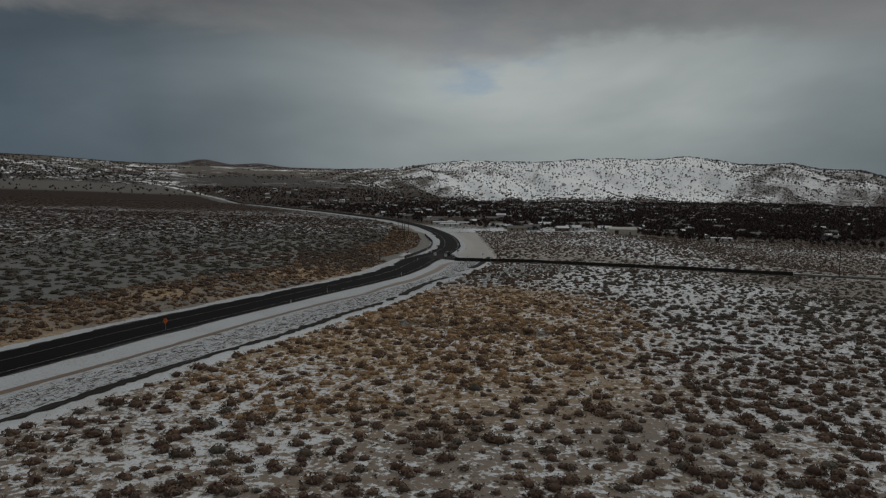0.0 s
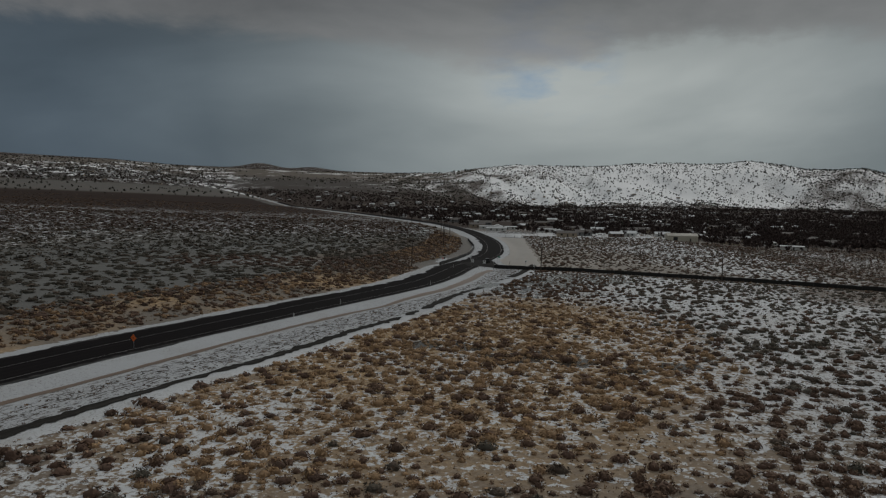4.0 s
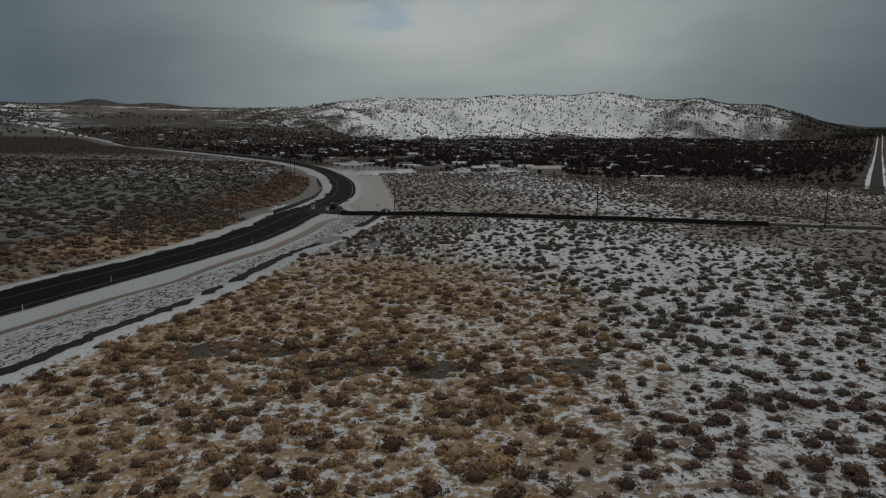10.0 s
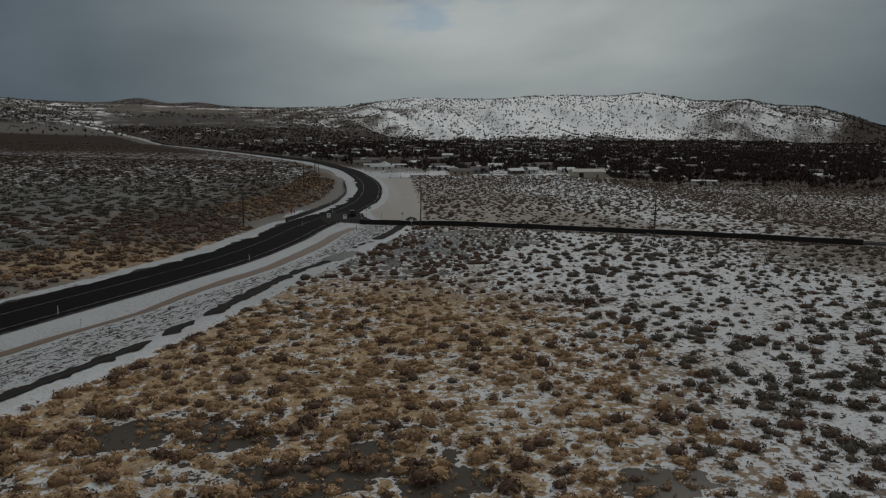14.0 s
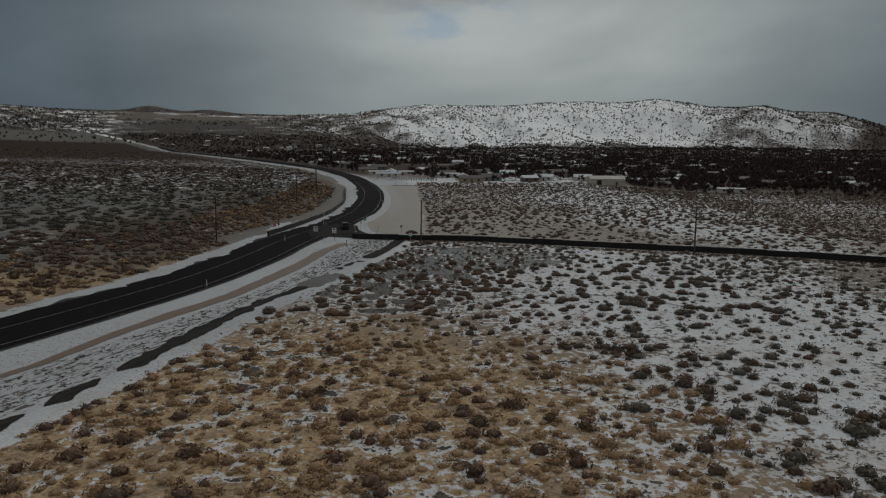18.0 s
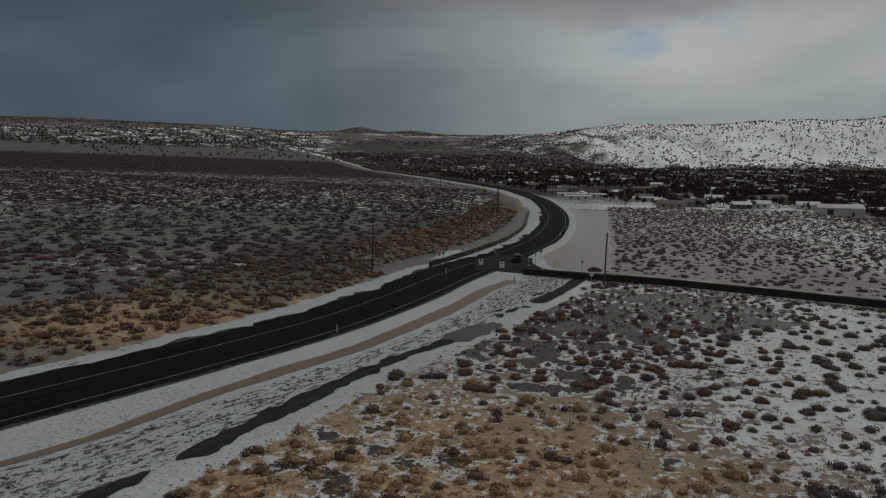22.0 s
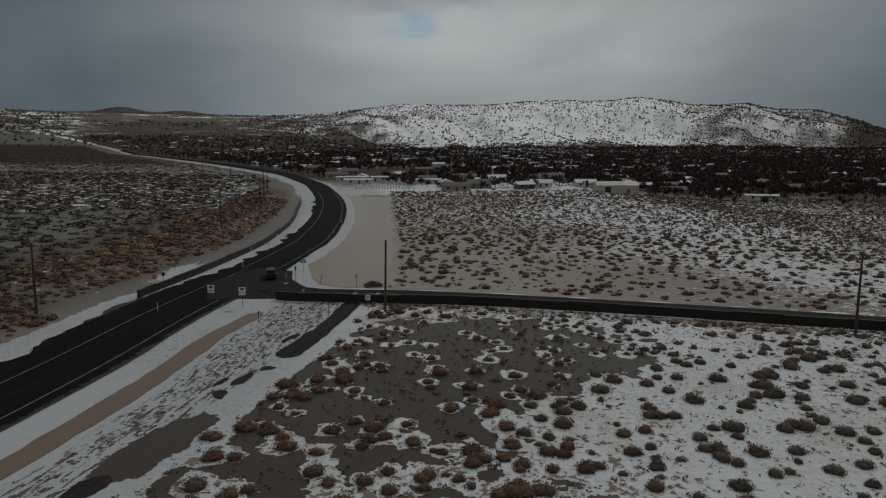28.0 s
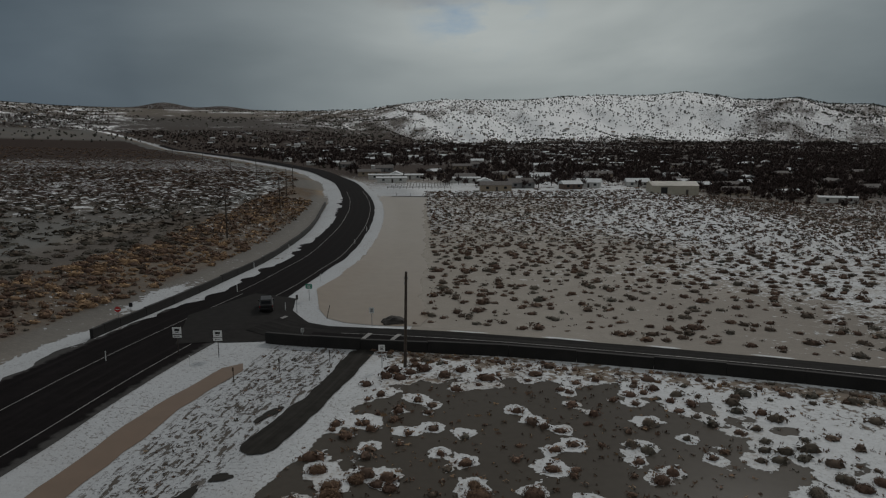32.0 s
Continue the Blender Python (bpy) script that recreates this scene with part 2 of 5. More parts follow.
def land(x, y, fine=True):
    shape = np.shape(x)
    x, y = np.ravel(x).astype(float), np.ravel(y).astype(float)
    d, s = beside(x, y)
    dx, dy = x - HUB[0], y - HUB[1]
    r, az = np.hypot(dx, dy), np.degrees(np.arctan2(dx, dy))
    el = np.interp(az, SKY_AZ, SKY_EL)
    hilly = smooth((az + 11) / 15) * (1 - smooth((az - 36) / 3))
    crest_r = 3200 - 350 * hilly + 160 * (wave_noise(az * 40, az * 0, 130, 3) - 0.5) * hilly
    crest = 25 + crest_r * np.tan(np.radians(el))
    foot = 1350 + 550 * hilly
    p = np.clip((r - foot) / (crest_r - foot), 0, 1)
    rise = crest * ((1 - hilly) * p**1.15 + hilly * (0.16 * p + 0.84 * smooth(np.clip((p - 0.12) / 0.88, 0, 1)) ** 0.95))
    gully = (np.abs(wave_noise(x + 0.3 * y, y * 0.35, 170, 5, 4) - 0.5) * 2) * hilly * np.sin(np.pi * np.clip(p, 0, 1)) * 72
    beyond = np.clip((r - crest_r) / 1600, 0, 1)
    z = rise - gully - beyond * crest * 0.7
    # the far small range to the north-west
    bump = np.exp(-((az + 20.2) / 1.6) ** 2) * 0.44 + np.exp(-((az + 16.0) / 1.7) ** 2) * 0.27 + np.exp(-((az + 46) / 9) ** 2) * 0.2
    z = z + smooth((r - 3900) / 500) * (4500 * np.tan(np.radians(bump)) + crest * 0.84) * (1 - smooth((r - 4560) / 300))
    # the bank and the slope on the highway's left
    u = -d - 6.5
    left = 3.2 * smooth((u - 2) / 26) + 0.026 * np.clip(u - 26, 0, 950) + 0.008 * np.clip(u - 976, 0, 800)
    left = left * np.where(d < 0, 1, 0) * (1 - smooth((r - 2100) / 900)) * (1 - 0.85 * smooth((y - 560) / 500) * smooth((x + 500) / 400))
    z = z + left * (1 - np.clip(z / 200, 0, 1))
    if fine:
        z = z + (wave_noise(x, y, 34, 1) - 0.5) * 0.5 * smooth((np.abs(d) - 7) / 10)
    # the plain falls away to the right beyond the side road
    kerb = np.interp(x, [22, 92, 162, 240, 420], [295, 270, 236, 190, 80])
    fall = 6.0 * smooth((x - 110) / 90) + 3.0 * smooth((x - 220) / 200) + 3.0 * smooth((x - 400) / 300)
    z = z - fall * smooth((y - kerb - 10) / 60) * (1 - smooth((r - 1300) / 700))
    # the highway runs on a low bank; the ground dips under it
    bank = 0.8 * (1 - smooth((np.abs(d) - 6.5) / 7.5))
    z = z + bank
    return z.reshape(shape)


def ground_at(x, y):
    return float(land(np.array([x]), np.array([y]))[0])


# ---- materials ----
def material(name):
    m = bpy.data.materials.new(name)
    m.use_nodes = True
    add, link = nodes_of(m.node_tree)
    bsdf = add("ShaderNodeBsdfPrincipled")
    o = add("ShaderNodeOutputMaterial")
    link(bsdf.outputs[0], o.inputs[0])
    return m, add, link, bsdf


def noise_at(add, link, scale, detail=4.0, rough=0.55, stretch=None):
    geo = add("ShaderNodeNewGeometry")
    src = geo.outputs["Position"]
    if stretch:
        mp = add("ShaderNodeMapping")
        mp.inputs["Scale"].default_value = stretch
        link(src, mp.inputs["Vector"])
        src = mp.outputs["Vector"]
    n = add("ShaderNodeTexNoise", i_Scale=scale, i_Detail=detail, i_Roughness=rough)
    link(src, n.inputs["Vector"])
    return n.outputs["Fac"]


def mathn(add, link, op, a, b=None, clamp=False):
    n = add("ShaderNodeMath")
    n.operation, n.use_clamp = op, clamp
    for i, v in enumerate((a, b)):
        if v is None:
            continue
        if isinstance(v, (int, float)):
            n.inputs[i].default_value = v
        else:
            link(v, n.inputs[i])
    return n.outputs[0]


def step(add, link, v, lo, hi):
    n = add("ShaderNodeMapRange", i_1=lo, i_2=hi)
    n.interpolation_type = "SMOOTHSTEP"
    link(v, n.inputs[0])
    return n.outputs[0]


def blend(add, link, fac, a, b):
    n = add("ShaderNodeMix")
    n.data_type = "RGBA"
    for sock, v in ((n.inputs["Factor"], fac), (n.inputs[6], a), (n.inputs[7], b)):
        if isinstance(v, tuple):
            sock.default_value = (*v, 1)
        elif isinstance(v, (int, float)):
            sock.default_value = v
        else:
            link(v, sock)
    return n.outputs[2]


def attr(add, name):
    n = add("ShaderNodeAttribute")
    n.attribute_name = name
    return n.outputs["Fac"]


def bump(add, link, bsdf, height, strength=0.4, distance=0.1):
    b = add("ShaderNodeBump", i_Strength=strength, i_Distance=distance)
    link(height, b.inputs["Height"])
    link(b.outputs[0], bsdf.inputs["Normal"])


def plain(name, colour, rough=0.6, metal=0.0, scale=6.0, vary=0.25, relief=0.15):
    """Paint, metal or wood with grain and weathering at two scales."""
    m, add, link, bsdf = material(name)
    fine, broad = noise_at(add, link, scale * 4, 5), noise_at(add, link, scale * 0.4, 3)
    both = mathn(add, link, "ADD", mathn(add, link, "MULTIPLY", fine, 0.5), mathn(add, link, "MULTIPLY", broad, 0.5))
    dark = tuple(c * (1 - vary) for c in colour)
    pale = tuple(min(1, c * (1 + vary)) for c in colour)
    link(blend(add, link, step(add, link, both, 0.35, 0.65), dark, pale), bsdf.inputs["Base Color"])
    link(mathn(add, link, "ADD", mathn(add, link, "MULTIPLY", fine, 0.2), rough - 0.1), bsdf.inputs["Roughness"])
    bsdf.inputs["Metallic"].default_value = metal
    bump(add, link, bsdf, fine, relief, 0.02)
    return m


def ground_material():
    m, add, link, bsdf = material("desert_ground")
    snow, mud, tan, wet, red = (attr(add, k) for k in ("snow", "mud", "tan", "wet", "red"))
    patch = noise_at(add, link, 0.38, 6, 0.62)
    small = noise_at(add, link, 1.3, 5, 0.6)
    broad = noise_at(add, link, 0.035, 4, 0.55)
    grit = noise_at(add, link, 7.0, 4, 0.6)
    # bare soil, dry grass litter and red brush far away
    soil = blend(add, link, small, (0.102, 0.089, 0.078), (0.235, 0.207, 0.182))
    litter = blend(add, link, small, (0.20, 0.134, 0.075), (0.61, 0.445, 0.255))
    thick = mathn(add, link, "ADD", 0.45, mathn(add, link, "MULTIPLY", step(add, link, patch, 0.36, 0.56), 0.55))
    base = blend(add, link, mathn(add, link, "MULTIPLY", tan, thick), soil, litter)
    clod = step(add, link, noise_at(add, link, 2.2, 5, 0.65), 0.47, 0.62)
    base = blend(add, link, mathn(add, link, "MULTIPLY", mathn(add, link, "MULTIPLY", clod, tan), 0.6), base, (0.12, 0.072, 0.042))
    brush = blend(add, link, small, (0.021, 0.0140, 0.0112), (0.047, 0.0325, 0.0262))
    base = blend(add, link, red, base, brush)
    silt = blend(add, link, patch, (0.205, 0.186, 0.162), (0.31, 0.284, 0.248))
    silt = blend(add, link, attr(add, "grey"), silt, blend(add, link, patch, (0.102, 0.104, 0.099), (0.158, 0.160, 0.152)))
    base = blend(add, link, mud, base, silt)
    base = blend(add, link, mathn(add, link, "MULTIPLY", attr(add, "strip"), 0.7), base, (0.06, 0.055, 0.05))
    # puddles
    level = mathn(add, link, "ADD", mathn(add, link, "MULTIPLY", noise_at(add, link, 0.24, 5, 0.6), 0.75), mathn(add, link, "MULTIPLY", small, 0.25))
    brim = mathn(add, link, "ADD", level, mathn(add, link, "MULTIPLY", mathn(add, link, "SUBTRACT", wet, 0.5), 0.55))
    pool = step(add, link, brim, 0.545, 0.556)
    rim = mathn(add, link, "MULTIPLY", step(add, link, brim, 0.492, 0.51), step(add, link, wet, 0.2, 0.3))
    base = blend(add, link, pool, base, blend(add, link, small, (0.050, 0.043, 0.035), (0.074, 0.064, 0.053)))
    # snow lies in patches, with lobed edges
    amount = mathn(add, link, "ADD", mathn(add, link, "MULTIPLY", patch, 0.42), mathn(add, link, "MULTIPLY", small, 0.46))
    amount = mathn(add, link, "ADD", amount, mathn(add, link, "MULTIPLY", broad, 0.12))
    amount = mathn(add, link, "ADD", amount, mathn(add, link, "MULTIPLY", mathn(add, link, "SUBTRACT", snow, 0.5), 0.34))
    cover = step(add, link, amount, 0.485, 0.52)
    cover = mathn(add, link, "MULTIPLY", cover, mathn(add, link, "SUBTRACT", 1.0, pool), True)
    # thin snow lets grit and stalks show through
    speck = mathn(add, link, "MULTIPLY", step(add, link, noise_at(add, link, 3.1, 4, 0.65), 0.54, 0.66), 0.75)
    speck = mathn(add, link, "MULTIPLY", speck, step(add, link, broad, 0.3, 0.62))
    clean = attr(add, "clean")
    cover = mathn(add, link, "MULTIPLY", cover, mathn(add, link, "SUBTRACT", 1.0, mathn(add, link, "MULTIPLY", speck, mathn(add, link, "SUBTRACT", 1.0, clean))), True)
    cover = mathn(add, link, "MAXIMUM", cover, mathn(add, link, "MULTIPLY", mathn(add, link, "MULTIPLY", rim, mathn(add, link, "SUBTRACT", 1.0, pool)), 0.85))
    lane = add("ShaderNodeCombineXYZ")
    link(mathn(add, link, "MULTIPLY", attr(add, "off"), 2.0), lane.inputs[0])
    link(mathn(add, link, "MULTIPLY", attr(add, "along"), 0.36), lane.inputs[1])
    ribs = add("ShaderNodeTexNoise", i_Scale=1.0, i_Detail=5.0, i_Roughness=0.62)
    link(lane.outputs[0], ribs.inputs["Vector"])
    bare = mathn(add, link, "MULTIPLY", attr(add, "strip"), step(add, link, mathn(add, link, "ADD", ribs.outputs["Fac"], mathn(add, link, "MULTIPLY", mathn(add, link, "SUBTRACT", small, 0.5), 0.5)), 0.545, 0.58))
    cover = mathn(add, link, "MULTIPLY", cover, mathn(add, link, "SUBTRACT", 1.0, bare), True)
    dash = mathn(add, link, "ADD", noise_at(add, link, 1.0, 4, 0.5, (0.52, 0.27, 1.0)), mathn(add, link, "MULTIPLY", mathn(add, link, "SUBTRACT", attr(add, "fleck"), 1.0), 0.24))
    cover = mathn(add, link, "MAXIMUM", cover, step(add, link, dash, 0.562, 0.580))
    white = blend(add, link, small, (0.42, 0.432, 0.44), (0.63, 0.648, 0.66))
    thin = mathn(add, link, "MULTIPLY", step(add, link, noise_at(add, link, 0.11, 5, 0.62), 0.50, 0.68), step(add, link, grit, 0.35, 0.6))
    white = blend(add, link, mathn(add, link, "MULTIPLY", thin, 0.8), white, (0.36, 0.325, 0.285))
    # snow by the highway darkened for grime and for the lens's darker corners
    white = blend(add, link, mathn(add, link, "MULTIPLY", attr(add, "verge_dim"), 0.75), white, (0.34, 0.355, 0.37))
    white = blend(add, link, clean, white, (0.85, 0.86, 0.865))
    link(blend(add, link, cover, base, white), bsdf.inputs["Base Color"])
    shine = mathn(add, link, "SUBTRACT", 0.85, mathn(add, link, "MULTIPLY", pool, 0.66))
    shine = mathn(add, link, "SUBTRACT", shine, mathn(add, link, "MULTIPLY", mud, mathn(add, link, "MULTIPLY", mathn(add, link, "SUBTRACT", 1.0, cover, True), 0.25)), True)
    link(shine, bsdf.inputs["Roughness"])
    link(mathn(add, link, "ADD", 0.06, mathn(add, link, "MULTIPLY", pool, 0.02)), bsdf.inputs["Specular IOR Level"])
    dry = mathn(add, link, "MULTIPLY", mathn(add, link, "ADD", mathn(add, link, "ADD", mathn(add, link, "MULTIPLY", small, 0.6), mathn(add, link, "MULTIPLY", grit, 0.25)), mathn(add, link, "MULTIPLY", cover, 0.35)),
                mathn(add, link, "SUBTRACT", 1.0, pool))
    bump(add, link, bsdf, dry, 0.7, 0.25)
    return m


def asphalt_material(name, dark, pale, snowy=0.0):
    m, add, link, bsdf = material(name)
    fine = noise_at(add, link, 9.0, 5)
    lane = add("ShaderNodeCombineXYZ")
    link(mathn(add, link, "MULTIPLY", attr(add, "across"), 1.5), lane.inputs[0])
    link(mathn(add, link, "MULTIPLY", attr(add, "run"), 0.05), lane.inputs[1])
    drawn = add("ShaderNodeTexNoise", i_Scale=1.0, i_Detail=6.0, i_Roughness=0.6)
    link(lane.outputs[0], drawn.inputs["Vector"])
    streak = drawn.outputs["Fac"]
    mid = noise_at(add, link, 0.9, 4)
    wear = mathn(add, link, "ADD", mathn(add, link, "MULTIPLY", streak, 0.6), mathn(add, link, "MULTIPLY", mid, 0.4))
    col = blend(add, link, step(add, link, wear, 0.36, 0.66), dark, pale)
    across = attr(add, "across")
    track = mathn(add, link, "MULTIPLY", step(add, link, mathn(add, link, "COSINE", mathn(add, link, "MULTIPLY", across, 3.3)), 0.35, 1.0), step(add, link, streak, 0.3, 0.7))
    col = blend(add, link, mathn(add, link, "MULTIPLY", track, 0.28), col, tuple(c * 2.1 for c in pale))
    edge = step(add, link, mathn(add, link, "ADD", mathn(add, link, "ABSOLUTE", across), mathn(add, link, "MULTIPLY", mid, 2.0)), 7.6, 8.4)
    col = blend(add, link, mathn(add, link, "MULTIPLY", edge, 0.5), col, (0.10, 0.098, 0.095))
    col = blend(add, link, mathn(add, link, "MULTIPLY", fine, 0.06), col, (0.09, 0.088, 0.085))
    link(col, bsdf.inputs["Base Color"])
    link(mathn(add, link, "ADD", 0.62, mathn(add, link, "MULTIPLY", wear, 0.4)), bsdf.inputs["Roughness"])
    bsdf.inputs["Specular IOR Level"].default_value = 0.03
    bump(add, link, bsdf, fine, 0.25, 0.02)
    return m


def snow_material():
    m, add, link, bsdf = material("roadside_snow")
    bsdf.inputs["Specular IOR Level"].default_value = 0.1
    fine, lump = noise_at(add, link, 3.0, 6), noise_at(add, link, 0.5, 5)
    link(blend(add, link, lump, (0.46, 0.475, 0.485), (0.62, 0.64, 0.65)), bsdf.inputs["Base Color"])
    bsdf.inputs["Roughness"].default_value = 0.75
    bump(add, link, bsdf, mathn(add, link, "ADD", fine, lump), 0.5, 0.12)
    return m


def water_material(name, colour, rough):
    m, add, link, bsdf = material(name)
    n = noise_at(add, link, 0.5, 4)
    link(blend(add, link, n, tuple(c * 0.8 for c in colour), tuple(c * 1.15 for c in colour)), bsdf.inputs["Base Color"])
    bsdf.inputs["Roughness"].default_value = rough
    bump(add, link, bsdf, noise_at(add, link, 4.0, 3), 0.05, 0.02)
    return m


def shrub_material():
    m, add, link, bsdf = material("shrub_twigs")
    # tone holds each bush's own paleness and the painted shade of its depths
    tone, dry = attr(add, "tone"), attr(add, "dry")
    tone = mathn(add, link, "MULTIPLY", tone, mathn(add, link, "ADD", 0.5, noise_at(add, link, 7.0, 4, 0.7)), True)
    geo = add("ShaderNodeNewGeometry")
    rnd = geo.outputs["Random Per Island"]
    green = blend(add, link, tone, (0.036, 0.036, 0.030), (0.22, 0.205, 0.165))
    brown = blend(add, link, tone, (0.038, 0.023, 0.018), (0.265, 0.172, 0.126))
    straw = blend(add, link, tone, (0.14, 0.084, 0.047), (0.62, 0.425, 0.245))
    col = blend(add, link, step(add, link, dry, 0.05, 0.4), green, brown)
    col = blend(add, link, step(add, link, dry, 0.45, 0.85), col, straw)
    col = blend(add, link, mathn(add, link, "MULTIPLY", rnd, 0.3), col, (0.10, 0.064, 0.045))
    link(col, bsdf.inputs["Base Color"])
    bsdf.inputs["Roughness"].default_value = 0.9
    bsdf.inputs["Specular IOR Level"].default_value = 0.15
    return m


def twig_material(name, a, b):
    m, add, link, bsdf = material(name)
    geo = add("ShaderNodeNewGeometry")
    link(blend(add, link, geo.outputs["Random Per Island"], a, b), bsdf.inputs["Base Color"])
    bsdf.inputs["Roughness"].default_value = 0.9
    bsdf.inputs["Specular IOR Level"].default_value = 0.1
    return m


GROUND = ground_material()
ASPHALT = asphalt_material("wet_asphalt", (0.0034, 0.0027, 0.0028), (0.0100, 0.0082, 0.0086))
GREY_ASPHALT = asphalt_material("muddy_asphalt", (0.017, 0.016, 0.014), (0.034, 0.032, 0.029))
OLD_ASPHALT = asphalt_material("old_asphalt", (0.010, 0.0095, 0.0095), (0.024, 0.023, 0.022))
SNOW = snow_material()
BROWN_WATER = water_material("silty_water", (0.145, 0.098, 0.066), 0.4)
SHRUB = shrub_material()
TREE = twig_material("bare_twigs", (0.028, 0.021, 0.020), (0.095, 0.070, 0.064))
PINE = twig_material("evergreen", (0.03, 0.030, 0.024), (0.09, 0.088, 0.07))
LINE = plain("worn_line_paint", (0.19, 0.186, 0.18), 0.6, 0, 2.0, 0.35)
POLE_WOOD = plain("weathered_pole", (0.055, 0.042, 0.033), 0.85, 0, 3.0, 0.35, 0.4)
STEEL = plain("galvanised_steel", (0.38, 0.39, 0.40), 0.45, 0.7, 4.0, 0.2)
WHITE = plain("white_sheet", (0.72, 0.73, 0.72), 0.5, 0, 4.0, 0.1)
RED = plain("red_sheet", (0.50, 0.03, 0.025), 0.5, 0, 4.0, 0.15)
GREEN = plain("green_sheet", (0.02, 0.22, 0.14), 0.5, 0, 4.0, 0.15)
ORANGE = plain("orange_sheet", (0.75, 0.16, 0.03), 0.5, 0, 4.0, 0.15)
BLACK = plain("black_paint", (0.012, 0.012, 0.012), 0.5, 0, 4.0, 0.2)
WALL = plain("black_wall", (0.014, 0.013, 0.012), 0.9, 0, 1.2, 0.35, 0.5)
RUBBER = plain("rubber", (0.015, 0.015, 0.015), 0.8)
CAR_PAINT = plain("dark_car_paint", (0.008, 0.008, 0.009), 0.35, 0, 5.0, 0.1, 0.0)
GLASS = plain("dark_glass", (0.02, 0.022, 0.025), 0.15, 0, 5.0, 0.1, 0.0)
TAIL = plain("tail_lens", (0.25, 0.01, 0.01), 0.3)

# ---- ground ----
SIDE = [(3.0, 301), (10, 298.2), (22, 295.4), (34.5, 292), (45, 288.8), (57.6, 284.8), (72, 279.2), (92, 270.5), (128, 254), (162, 236), (240, 190), (420, 80)]
SIDE_LINE = spline(SIDE, 4.0)
FAR_ROAD = spline([(285, 406), (313, 441), (369, 511), (569, 761), (1068, 1384), (1500, 1924)], 20.0)
PATH_WAY = [(-115, -60), (-75, 38), (-55, 84), (-44, 111.5), (-33, 137), (-23.8, 160), (-15.3, 182), (-10.8, 196.6), (-5.5, 217.4), (-2.6, 226.5), (0.6, 234.5), (3.6, 243),
            (6.6, 252), (10.2, 263), (14.2, 276), (17.4, 291)]
PATH_LINE = spline(PATH_WAY, 3.0)
DITCH_LINE = spline([(-120, -40), (-80, 55), (-63, 95), (-51, 126), (-40.5, 154), (-28.9, 181), (-22.4, 194.5), (-17.2, 209.5), (-9.4, 228.5), (-4.5, 246), (-1.5, 260), (-0.3, 267), (1.3, 276), (4.2, 286.5)], 2.0)
FLAT = [(9, 305), (9.5, 330), (12.5, 360), (13.3, 394), (11, 450), (7, 500), (24, 500), (24.5, 440), (26, 360), (25, 310), (22, 299), (13, 302)]


def inside(x, y, poly):
    hit = np.zeros(np.shape(x), bool)
    for (x0, y0), (x1, y1) in zip(poly, poly[1:] + poly[:1]):
        cross = (y0 > y) != (y1 > y)
        hit ^= cross & (x < (x1 - x0) * (y - y0) / (y1 - y0 + 1e-9) + x0)
    return hit


def blob(x, y, cx, cy, rx, ry, turn=0.0):
    c, s = math.cos(radians(turn)), math.sin(radians(turn))
    u, v = ((x - cx) * c + (y - cy) * s) / rx, (-(x - cx) * s + (y - cy) * c) / ry
    return 1 - smooth(np.sqrt(u * u + v * v) - 0.5)


